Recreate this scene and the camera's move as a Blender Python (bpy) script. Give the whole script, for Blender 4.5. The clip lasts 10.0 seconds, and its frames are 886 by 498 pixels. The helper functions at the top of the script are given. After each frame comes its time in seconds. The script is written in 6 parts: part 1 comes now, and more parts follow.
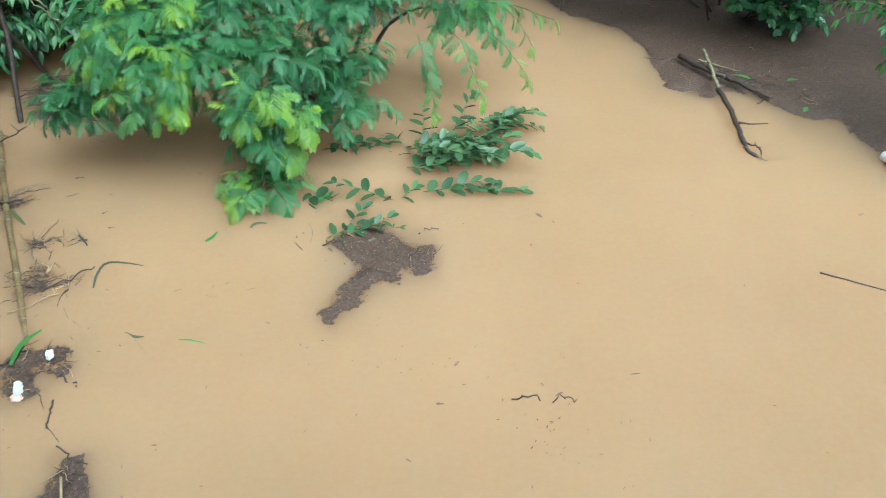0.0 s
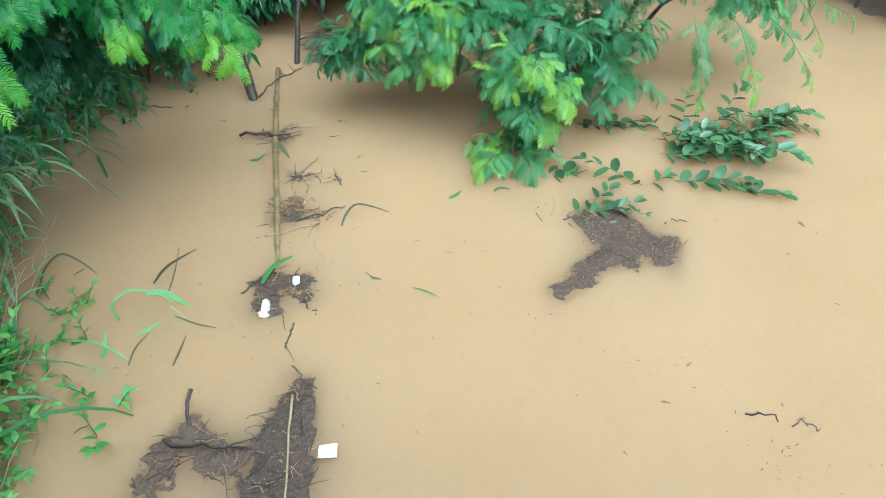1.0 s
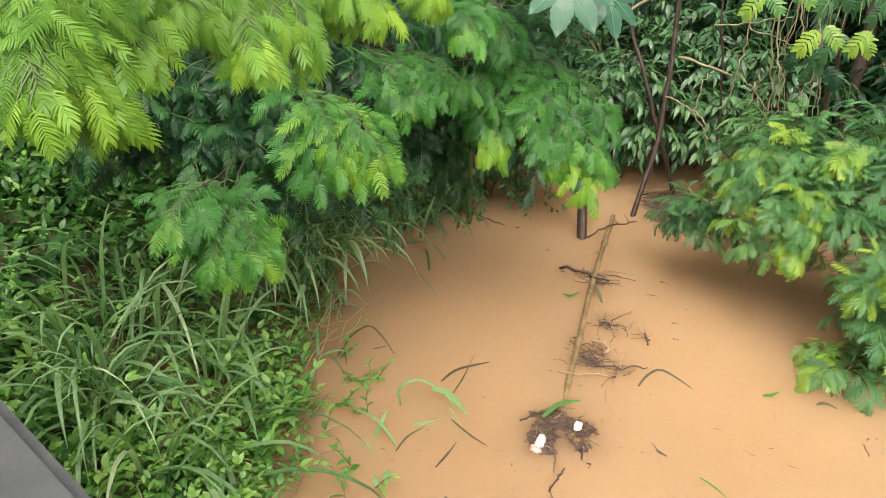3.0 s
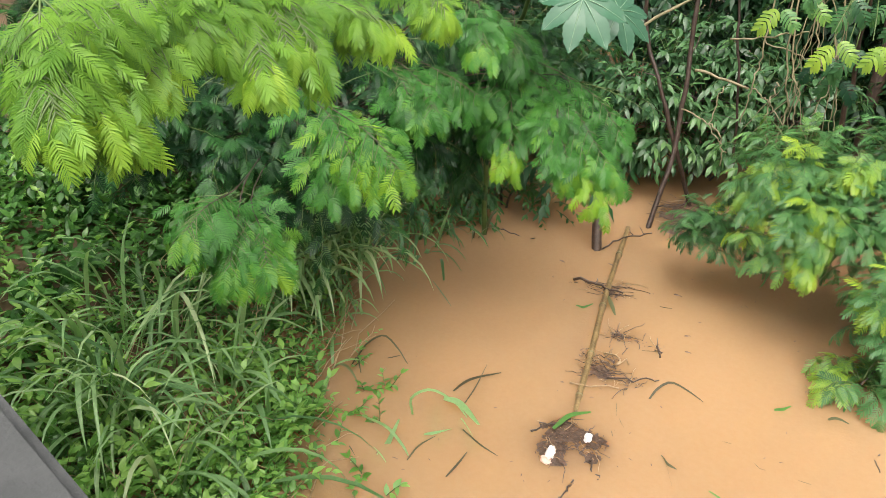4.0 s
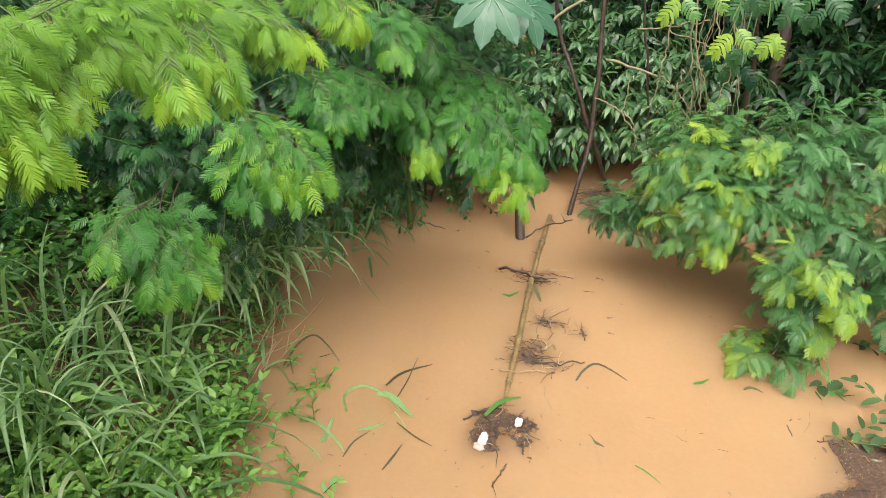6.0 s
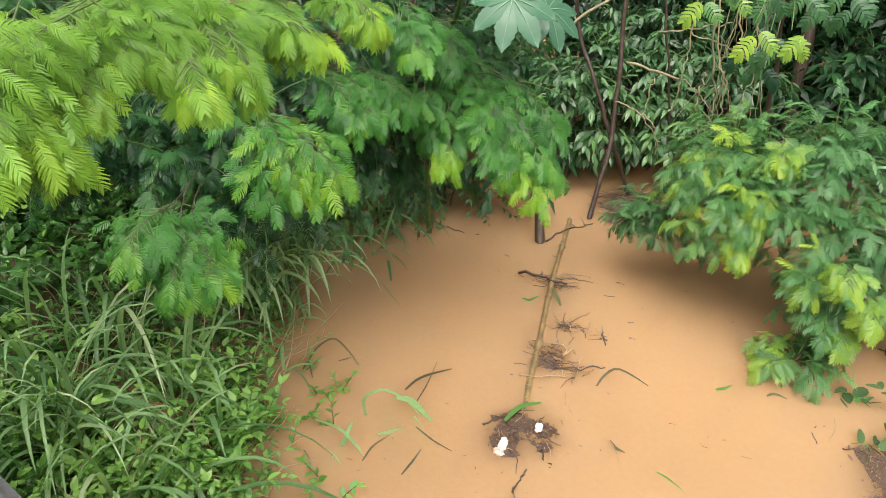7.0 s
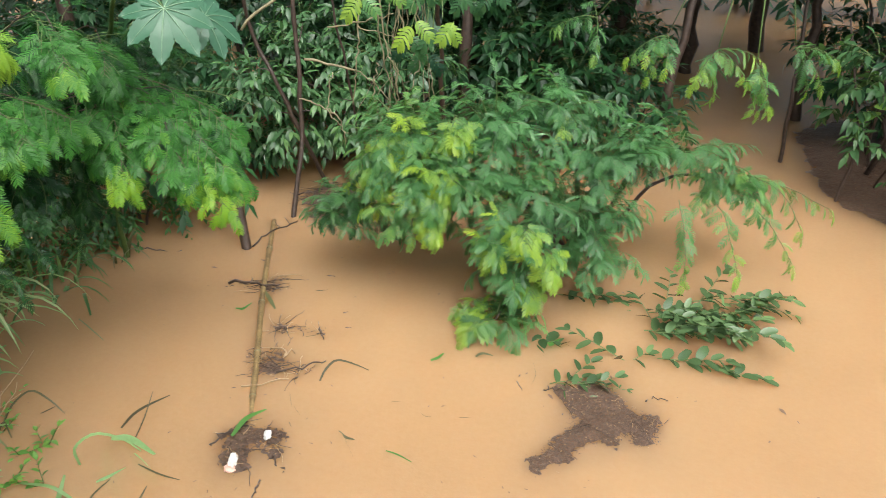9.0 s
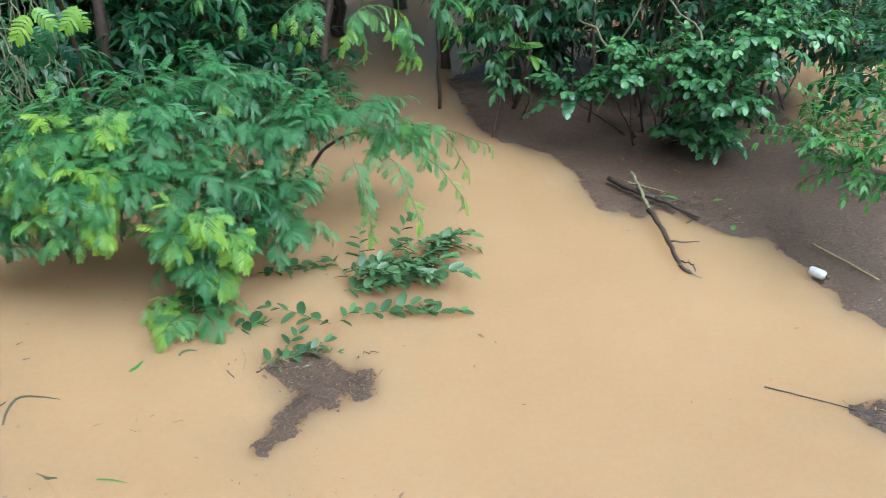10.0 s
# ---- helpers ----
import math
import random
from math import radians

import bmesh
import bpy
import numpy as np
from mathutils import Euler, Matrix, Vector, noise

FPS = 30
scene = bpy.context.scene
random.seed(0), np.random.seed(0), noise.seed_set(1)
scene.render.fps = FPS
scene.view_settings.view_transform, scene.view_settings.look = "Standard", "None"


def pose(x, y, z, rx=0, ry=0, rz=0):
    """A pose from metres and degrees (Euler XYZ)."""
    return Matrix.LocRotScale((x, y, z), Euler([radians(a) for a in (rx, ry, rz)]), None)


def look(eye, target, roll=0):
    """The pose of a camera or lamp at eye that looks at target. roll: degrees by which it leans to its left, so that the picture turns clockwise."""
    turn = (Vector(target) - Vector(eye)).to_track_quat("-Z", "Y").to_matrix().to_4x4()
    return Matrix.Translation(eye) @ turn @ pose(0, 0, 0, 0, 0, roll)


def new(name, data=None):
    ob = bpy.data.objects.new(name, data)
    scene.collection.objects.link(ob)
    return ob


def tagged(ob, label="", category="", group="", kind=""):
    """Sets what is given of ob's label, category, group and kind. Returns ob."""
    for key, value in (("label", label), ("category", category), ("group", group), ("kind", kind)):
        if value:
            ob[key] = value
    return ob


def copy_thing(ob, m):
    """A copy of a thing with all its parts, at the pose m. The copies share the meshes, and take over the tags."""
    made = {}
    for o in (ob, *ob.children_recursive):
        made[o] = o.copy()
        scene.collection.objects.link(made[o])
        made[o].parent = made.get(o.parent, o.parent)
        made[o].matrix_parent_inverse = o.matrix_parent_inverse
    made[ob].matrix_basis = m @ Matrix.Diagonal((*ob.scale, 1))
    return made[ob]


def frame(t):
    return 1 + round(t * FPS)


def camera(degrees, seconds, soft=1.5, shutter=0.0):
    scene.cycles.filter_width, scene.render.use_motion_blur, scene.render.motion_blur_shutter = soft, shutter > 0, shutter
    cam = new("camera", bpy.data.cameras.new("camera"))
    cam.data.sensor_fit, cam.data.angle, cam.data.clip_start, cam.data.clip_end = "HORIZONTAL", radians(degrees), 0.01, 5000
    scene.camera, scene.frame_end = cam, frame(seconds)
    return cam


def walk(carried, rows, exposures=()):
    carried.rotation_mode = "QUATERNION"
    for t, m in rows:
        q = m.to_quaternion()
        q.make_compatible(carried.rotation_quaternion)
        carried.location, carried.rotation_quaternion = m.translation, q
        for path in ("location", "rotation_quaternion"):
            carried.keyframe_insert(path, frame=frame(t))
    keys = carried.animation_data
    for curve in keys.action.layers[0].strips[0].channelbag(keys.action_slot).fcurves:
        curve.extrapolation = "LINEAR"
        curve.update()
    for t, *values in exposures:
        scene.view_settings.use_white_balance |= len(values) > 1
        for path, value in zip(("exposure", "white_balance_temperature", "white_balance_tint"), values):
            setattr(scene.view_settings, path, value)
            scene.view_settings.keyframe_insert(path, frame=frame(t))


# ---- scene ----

cam = camera(56.2, 10.0, soft=0.7, shutter=0.07)
PATH = [
    (0, (0.239, -0.004, 3.121), (0.203, 1.557, 1.871), -0.9),
    (0.5, (0.12, 0.042, 3.059), (-0.17, 1.537, 1.762), -2.6),
    (1, (0.063, 0.01, 3.026), (-0.462, 1.465, 1.759), -3.2),
    (1.5, (0.017, 0.019, 2.969), (-0.767, 1.459, 1.823), -1.8),
    (2, (-0.066, 0.01, 2.916), (-1.034, 1.423, 1.883), 0.2),
    (2.5, (-0.116, 0.002, 2.924), (-1.206, 1.355, 1.933), 1.2),
    (3, (-0.164, -0.019, 2.901), (-1.34, 1.284, 1.943), 2.0),
    (3.2, (-0.161, -0.005, 2.885), (-1.373, 1.278, 1.944), 2.3),
    (4.3, (-0.085, -0.025, 2.98), (-1.299, 1.249, 2.03), 1.5),
    (4.5, (-0.075, -0.029, 2.983), (-1.263, 1.265, 2.026), 1.4),
    (5, (-0.045, -0.038, 3.012), (-1.171, 1.304, 2.046), 1.3),
    (5.5, (-0.03, -0.042, 3.017), (-1.12, 1.332, 2.056), 1.4),
    (6.8, (-0.06, -0.034, 2.984), (-1.16, 1.338, 2.033), 1.0),
    (7, (-0.058, -0.034, 2.997), (-1.184, 1.319, 2.047), 0.8),
    (7.5, (-0.057, -0.041, 3.003), (-1.243, 1.271, 2.07), 0.1),
    (8, (-0.054, -0.042, 3.006), (-1.241, 1.28, 2.087), -0.1),
    (8.5, (0.001, -0.04, 3.046), (-0.955, 1.449, 2.114), 0.5),
    (9, (0.103, 0.033, 3.059), (-0.465, 1.695, 2.104), 1.3),
    (9.5, (0.147, 0.069, 3.034), (-0.078, 1.793, 2.047), 1.3),
    (10, (0.184, 0.073, 3.015), (0.318, 1.803, 2.021), 1.2),
]
# seconds, stops, kelvin, tint
EXPOSURES = [(0.0, 0.44, 5000, -9), (1.0, 0.68, 4750, -13), (2.0, 0.66, 6150, 6), (2.6, 0.66, 6750, 10), (8.4, 0.66, 6750, 10), (9.2, 0.47, 6050, 4), (9.6, 0.46, 5100, -4), (10.0, 0.46, 5100, -4)]
walk(cam, [(t, look(eye, target, roll)) for t, eye, target, roll in PATH], EXPOSURES)


# ---- world and light: an overcast, rainy day ----
world = bpy.data.worlds.new("overcast_sky")
scene.world = world
world.use_nodes = True
wn, wl = world.node_tree.nodes, world.node_tree.links
sky = wn.new("ShaderNodeTexSky")
sky.sky_type = "NISHITA"
sky.sun_disc = False
sky.sun_elevation = radians(61)
sky.sun_rotation = radians(140)
sky.dust_density = 6.0
grey = wn.new("ShaderNodeHueSaturation")
grey.inputs["Saturation"].default_value = 0.35
wl.new(sky.outputs["Color"], grey.inputs["Color"])
wl.new(grey.outputs["Color"], wn["Background"].inputs["Color"])
wn["Background"].inputs["Strength"].default_value = 0.15
sun = bpy.data.lights.new("sun", "SUN")
sun.energy = 3.1
sun.angle = radians(80)
sun.color = (1.0, 0.97, 0.92)
new("sun", sun).matrix_world = look((5, -2, 14), (0, 4, 0))


# ---- materials ----
def material(name):
    m = bpy.data.materials.new(name)
    m.use_nodes = True
    n, l = m.node_tree.nodes, m.node_tree.links
    return m, n, l, n["Principled BSDF"]


def mixed(n, l, fac, a, b, mode="MIX"):
    mx = n.new("ShaderNodeMix")
    mx.data_type, mx.blend_type = "RGBA", mode
    for sock, v in ((mx.inputs[0], fac), (mx.inputs[6], a), (mx.inputs[7], b)):
        if isinstance(v, bpy.types.NodeSocket):
            l.new(v, sock)
        else:
            sock.default_value = (*v, 1) if isinstance(v, tuple) else v
    return mx.outputs[2]


def noisy(n, scale, detail=4.0, rough=0.55, coords=None, l=None):
    t = n.new("ShaderNodeTexNoise")
    t.inputs["Scale"].default_value, t.inputs["Detail"].default_value, t.inputs["Roughness"].default_value = scale, detail, rough
    if coords is not None:
        l.new(coords, t.inputs["Vector"])
    return t.outputs["Fac"]


def ramped(n, l, fac, stops):
    r = n.new("ShaderNodeValToRGB")
    while len(r.color_ramp.elements) < len(stops):
        r.color_ramp.elements.new(0.5)
    for e, (p, c) in zip(r.color_ramp.elements, stops):
        e.position, e.color = p, (*c, 1)
    l.new(fac, r.inputs[0])
    return r.outputs["Color"]


def maths(n, l, op, a, b):
    m = n.new("ShaderNodeMath")
    m.operation = op
    for sock, v in zip(m.inputs, (a, b)):
        if isinstance(v, bpy.types.NodeSocket):
            l.new(v, sock)
        else:
            sock.default_value = v
    return m.outputs[0]


def bumped(n, l, bsdf, height, strength, distance):
    b = n.new("ShaderNodeBump")
    b.inputs["Strength"].default_value, b.inputs["Distance"].default_value = strength, distance
    l.new(height, b.inputs["Height"])
    l.new(b.outputs[0], bsdf.inputs["Normal"])


def place_coords(n):
    return n.new("ShaderNodeTexCoord").outputs["Object"]


def leaf_material(name, dark, mid, young, rough=0.38, through_light=0.4, spots=60.0, gloss=0.5):
    """A wet leaf: colour by age, painted shade and leaf, with light coming through the blade."""
    m, n, l, p = material(name)
    tone = n.new("ShaderNodeAttribute")
    tone.attribute_name = "tone"
    info = n.new("ShaderNodeObjectInfo")
    geo = n.new("ShaderNodeNewGeometry")
    f = maths(n, l, "ADD", tone.outputs["Fac"], maths(n, l, "MULTIPLY", maths(n, l, "SUBTRACT", info.outputs["Random"], 0.5), 0.16))
    f = maths(n, l, "ADD", f, maths(n, l, "MULTIPLY", maths(n, l, "SUBTRACT", geo.outputs["Random Per Island"], 0.5), 0.12))
    f = maths(n, l, "ADD", f, maths(n, l, "MULTIPLY", maths(n, l, "SUBTRACT", noisy(n, spots, 3.0, coords=place_coords(n), l=l), 0.5), 0.25))
    c = ramped(n, l, f, ((0.0, dark), (0.5, mid), (1.0, young)))
    l.new(c, p.inputs["Base Color"])
    p.inputs["Roughness"].default_value = rough
    p.inputs["Specular IOR Level"].default_value = gloss
    tr = n.new("ShaderNodeBsdfTranslucent")
    l.new(mixed(n, l, 0.5, c, (0.35, 0.5, 0.05), "OVERLAY"), tr.inputs["Color"])
    mx = n.new("ShaderNodeMixShader")
    mx.inputs[0].default_value = through_light
    l.new(p.outputs[0], mx.inputs[1])
    l.new(tr.outputs[0], mx.inputs[2])
    l.new(mx.outputs[0], n["Material Output"].inputs[0])
    return m


def plain_material(name, c1, c2, scale, rough=0.7, bump=0.0, bump_scale=None, stretch=None, spec=0.5):
    """Two colours in a two-scale noise, with relief."""
    m, n, l, p = material(name)
    co = place_coords(n)
    if stretch:
        mp = n.new("ShaderNodeMapping")
        mp.inputs["Scale"].default_value = stretch
        l.new(co, mp.inputs["Vector"])
        co = mp.outputs[0]
    a, b = noisy(n, scale, 5.0, coords=co, l=l), noisy(n, scale * 7, 3.0, coords=co, l=l)
    f = maths(n, l, "ADD", maths(n, l, "MULTIPLY", a, 0.65), maths(n, l, "MULTIPLY", b, 0.35))
    info = n.new("ShaderNodeObjectInfo")
    f = maths(n, l, "ADD", f, maths(n, l, "MULTIPLY", maths(n, l, "SUBTRACT", info.outputs["Random"], 0.5), 0.15))
    l.new(ramped(n, l, f, ((0.3, c1), (0.7, c2))), p.inputs["Base Color"])
    p.inputs["Roughness"].default_value = rough
    p.inputs["Specular IOR Level"].default_value = spec
    if bump:
        bumped(n, l, p, noisy(n, bump_scale or scale * 4, 6.0, coords=co, l=l), 0.8, bump)
    return m


def water_material(name, alpha, rough, ripples):
    """Flood water full of silt; each sheet lets part of the light through."""
    m, n, l, p = material(name)
    co = place_coords(n)
    c = ramped(n, l, noisy(n, 0.5, 4.0, coords=co, l=l), ((0.3, (0.43, 0.255, 0.125)), (0.7, (0.495, 0.302, 0.155))))
    # fine pale mottle painted in for the glints of rain on the water
    c = mixed(n, l, maths(n, l, "MULTIPLY", noisy(n, 28.0, 5.0, 0.7, coords=co, l=l), 0.3), c, (0.62, 0.43, 0.26))
    l.new(c, p.inputs["Base Color"])
    p.inputs["Roughness"].default_value = rough
    p.inputs["IOR"].default_value = 1.33
    p.inputs["Specular IOR Level"].default_value = 0.35 if ripples else 0.0
    p.inputs["Alpha"].default_value = alpha
    p.subsurface_method = "BURLEY"
    p.inputs["Subsurface Weight"].default_value = 0.9
    p.inputs["Subsurface Radius"].default_value = (1.0, 0.75, 0.5)
    p.inputs["Subsurface Scale"].default_value = 0.6
    if ripples:
        h = maths(n, l, "ADD", maths(n, l, "MULTIPLY", noisy(n, 7.0, 2.0, coords=co, l=l), 0.5), maths(n, l, "MULTIPLY", noisy(n, 55.0, 3.0, coords=co, l=l), 0.35))
        bumped(n, l, p, h, 0.55, 0.008)
    return m


M_WATER = water_material("muddy_water", 0.58, 0.2, True)
M_SILT = water_material("suspended_silt", 0.6, 0.9, False)
M_BED = plain_material("wet_mud", (0.09, 0.058, 0.032), (0.19, 0.12, 0.065), 1.2, 0.6, 0.02)
M_MAT = plain_material("rotting_litter", (0.025, 0.014, 0.009), (0.15, 0.09, 0.06), 38.0, 0.45, 0.02, 55.0)
M_BITS = plain_material("dead_leaf_scraps", (0.05, 0.026, 0.016), (0.2, 0.11, 0.06), 3.0, 0.6)
M_STRAW = plain_material("pale_straw", (0.22, 0.14, 0.075), (0.42, 0.3, 0.17), 5.0, 0.6)
M_BARK = plain_material("wet_bark", (0.02, 0.013, 0.010), (0.082, 0.052, 0.038), 22.0, 0.5, 0.006, 70.0)
M_TWIG = plain_material("green_twig", (0.04, 0.075, 0.015), (0.1, 0.16, 0.04), 18.0, 0.5)
M_VINE = plain_material("dry_vine_stem", (0.13, 0.115, 0.06), (0.3, 0.26, 0.15), 16.0, 0.6, 0.003)
M_RIB = plain_material("pale_leaf_rib", (0.14, 0.26, 0.16), (0.22, 0.36, 0.22), 10.0, 0.45)
M_BAMBOO = plain_material("old_bamboo", (0.09, 0.055, 0.025), (0.38, 0.27, 0.12), 9.0, 0.42, 0.002, 40.0)
M_WHITE = plain_material("dirty_white_plastic", (0.5, 0.48, 0.46), (0.74, 0.74, 0.73), 30.0, 0.5)
M_PINK = plain_material("faded_pink_film", (0.5, 0.2, 0.14), (0.72, 0.5, 0.42), 25.0, 0.5)
M_DARK = plain_material("black_plastic", (0.012, 0.013, 0.014), (0.03, 0.03, 0.032), 20.0, 0.4)
M_CONCRETE = plain_material("weathered_concrete", (0.03, 0.033, 0.033), (0.075, 0.078, 0.078), 3.0, 0.85, 0.004, 60.0)
M_LEUC = leaf_material("leucaena_leaf", (0.026, 0.086, 0.047), (0.12, 0.295, 0.105), (0.39, 0.55, 0.055), 0.28, 0.48, gloss=0.48)
M_NEAR = leaf_material("young_leucaena_leaf", (0.06, 0.17, 0.03), (0.175, 0.35, 0.04), (0.36, 0.53, 0.05), 0.36, 0.42, gloss=0.3)
# the ramp's dark end paints the shade inside the crown
M_TREE = leaf_material("lit_and_shaded_leucaena_leaf", (0.014, 0.056, 0.022), (0.072, 0.25, 0.044), (0.3, 0.5, 0.04), 0.3, 0.42, gloss=0.32)
M_DROWNED = leaf_material("drowned_blade", (0.05, 0.042, 0.02), (0.13, 0.15, 0.06), (0.2, 0.24, 0.09), 0.4, 0.2)
M_WEED = leaf_material("weed_leaf", (0.05, 0.15, 0.04), (0.16, 0.36, 0.085), (0.34, 0.54, 0.13), 0.3, 0.4)
# dark herbs; for bank weeds, a copy with the bough's shade in its colour
M_HERB = leaf_material("dark_herb_and_shaded_weed_leaf", (0.026, 0.09, 0.026), (0.075, 0.205, 0.045), (0.18, 0.38, 0.07), 0.3)
M_OVAL = leaf_material("dull_oval_leaf", (0.028, 0.055, 0.024), (0.09, 0.155, 0.065), (0.24, 0.36, 0.14), 0.2, 0.2, 25.0)
M_RAFT = plain_material("fine_floating_litter", (0.035, 0.02, 0.013), (0.185, 0.112, 0.076), 60.0, 0.5, 0.02, 110.0)
M_GLOSS = leaf_material("glossy_leaf", (0.026, 0.072, 0.034), (0.1, 0.215, 0.09), (0.26, 0.45, 0.13), 0.22, 0.34)
M_GRASS = leaf_material("grass_blade", (0.07, 0.17, 0.06), (0.25, 0.42, 0.18), (0.52, 0.62, 0.37), 0.34, 0.44)
M_ROUND = leaf_material("blue_green_leaf", (0.025, 0.07, 0.032), (0.09, 0.21, 0.085), (0.22, 0.42, 0.12), 0.24, 0.3, gloss=0.6)
M_CASTOR = leaf_material("castor_leaf", (0.03, 0.1, 0.06), (0.065, 0.175, 0.1), (0.14, 0.28, 0.16), 0.28, 0.3, 14.0)
# shade of the growth at the back, put into the leaf colour
M_DEEP = leaf_material("shade_coloured_leaf", (0.008, 0.035, 0.014), (0.022, 0.08, 0.026), (0.06, 0.17, 0.04), 0.4, 0.2)


# ---- building blocks ----
rng = np.random.default_rng(7)


def mesh_of(name, verts, faces, mat, tones=None, smooth=True):
    me = bpy.data.meshes.new(name)
    verts = np.asarray(verts, np.float32)
    faces = np.asarray(faces, np.int32)
    me.vertices.add(len(verts))
    me.vertices.foreach_set("co", verts.ravel())
    k = faces.shape[1]
    me.loops.add(faces.size)
    me.loops.foreach_set("vertex_index", faces.ravel())
    me.polygons.add(len(faces))
    me.polygons.foreach_set("loop_start", np.arange(0, faces.size, k, dtype=np.int32))
    me.polygons.foreach_set("use_smooth", np.full(len(faces), smooth))
    if tones is not None:
        at = me.attributes.new("tone", "FLOAT", "POINT")
        at.data.foreach_set("value", np.asarray(tones, np.float32))
    me.materials.append(mat)
    me.update(calc_edges=True)
    return me


def under(ob, parent, label="", kind=""):
    ob.parent = parent
    return tagged(ob, label, kind=kind)


def part(name, bm, mat, parent, label="", smooth=True):
    me = bpy.data.meshes.new(name)
    bm.to_mesh(me)
    bm.free()
    me.materials.append(mat)
    if smooth:
        me.polygons.foreach_set("use_smooth", [True] * len(me.polygons))
    return under(new(name, me), parent, label)


def base(name, at, label, category, group="", kind=""):
    ob = new(name)
    ob.location = at
    ob.empty_display_size = 0.1
    return tagged(ob, label, category, group, kind)


class Bunch:
    """Gathers copies of small templates into one mesh."""

    def __init__(self):
        self.v, self.f, self.t, self.count = [], [], [], 0

    def add(self, verts, faces, tone=0.5):
        self.v.append(verts)
        self.f.append(faces + self.count)
        self.t.append(np.full(len(verts), tone) if np.isscalar(tone) else tone)
        self.count += len(verts)

    def stamp(self, template, m, tone=0.5):
        v, f = template
        self.add(v @ m[:3, :3].T + m[:3, 3], f, tone)

    def mesh(self, name, mat):
        return mesh_of(name, np.concatenate(self.v), np.concatenate(self.f), mat, np.concatenate(self.t))


def unit(v):
    v = np.asarray(v, float)
    return v / (np.linalg.norm(v) + 1e-9)


def frame_of(p, ahead, up=(0, 0, 1), size=1.0):
    """A 4x4 with y ahead and z near up."""
    y = unit(ahead)
    x = np.cross(y, up)
    if np.linalg.norm(x) < 1e-3:
        x = np.cross(y, (1, 0, 0))
    x = unit(x)
    m = np.eye(4)
    m[:3, 0], m[:3, 1], m[:3, 2], m[:3, 3] = x * size, y * size, np.cross(x, y) * size, p
    return m


def swept(points, radii, sides=6, wobble=0.0):
    """A closed tube along points: verts and quads."""
    p = np.asarray(points, float)
    radii = np.full(len(p), radii, float) if np.isscalar(radii) else np.asarray(radii, float)
    t = np.gradient(p, axis=0)
    verts = []
    a = np.arange(sides) * 2 * np.pi / sides
    for q, d, r in zip(p, t, radii):
        d = unit(d)
        u = unit(np.cross(d, (0.31, 0.22, 0.93) if abs(d[2]) < 0.9 else (1, 0.1, 0)))
        w = np.cross(d, u)
        rr = r * (1 + wobble * rng.uniform(-1, 1, sides))
        verts.append(q + (np.cos(a) * rr)[:, None] * u + (np.sin(a) * rr)[:, None] * w)
    n = len(p)
    verts = np.concatenate(verts + [p[:1], p[-1:]])
    i, j = np.meshgrid(np.arange(n - 1), np.arange(sides), indexing="ij")
    i, j = i.ravel(), j.ravel()
    k = (j + 1) % sides
    quads = np.stack([i * sides + j, i * sides + k, (i + 1) * sides + k, (i + 1) * sides + j], 1)
    j = np.arange(sides)
    k = (j + 1) % sides
    c0, c1 = n * sides, n * sides + 1
    caps = np.concatenate([np.stack([np.full(sides, c0), k, j, j], 1)[:, [0, 1, 2, 0]] * 0 + np.stack([np.full(sides, c0), k, j, np.full(sides, c0)], 1),
                           np.stack([np.full(sides, c1), (n - 1) * sides + j, (n - 1) * sides + k, np.full(sides, c1)], 1)])
    return verts, quads, caps[:, :3]


def tube(name, points, radii, mat, parent=None, label="", sides=7, wobble=0.08):
    v, q, c = swept(points, radii, sides, wobble)
    me = bpy.data.meshes.new(name)
    me.from_pydata(v.tolist(), [], q.tolist() + c.tolist())
    me.polygons.foreach_set("use_smooth", [True] * len(me.polygons))
    me.materials.append(mat)
    ob = new(name, me)
    return under(ob, parent, label) if parent else tagged(ob, label)


def wavy(a, b, n=8, sway=0.03, sag=0.0):
    """A crooked line of n points from a to b."""
    a, b = np.asarray(a, float), np.asarray(b, float)
    s = np.linspace(0, 1, n)[:, None]
    off = np.cumsum(rng.normal(0, sway, (n, 3)), 0)
    off -= off[0] + (off[-1] - off[0]) * s
    off[:, 2] -= sag * (4 * s * (1 - s))[:, 0]
    return a + (b - a) * s + off


def spline(points, n=16):
    """A smooth line of n points through the given ones."""
    p = np.asarray(points, float)
    p = np.concatenate([2 * p[:1] - p[1:2], p, 2 * p[-1:] - p[-2:-1]])
    out = []
    for s in np.linspace(0, len(p) - 3 - 1e-6, n):
        i, f = int(s), s - int(s)
        a, b, c, d = p[i:i + 4]
        out.append(0.5 * (2 * b + (c - a) * f + (2 * a - 5 * b + 4 * c - d) * f * f + (3 * b - a - 3 * c + d) * f ** 3))
    return np.array(out)


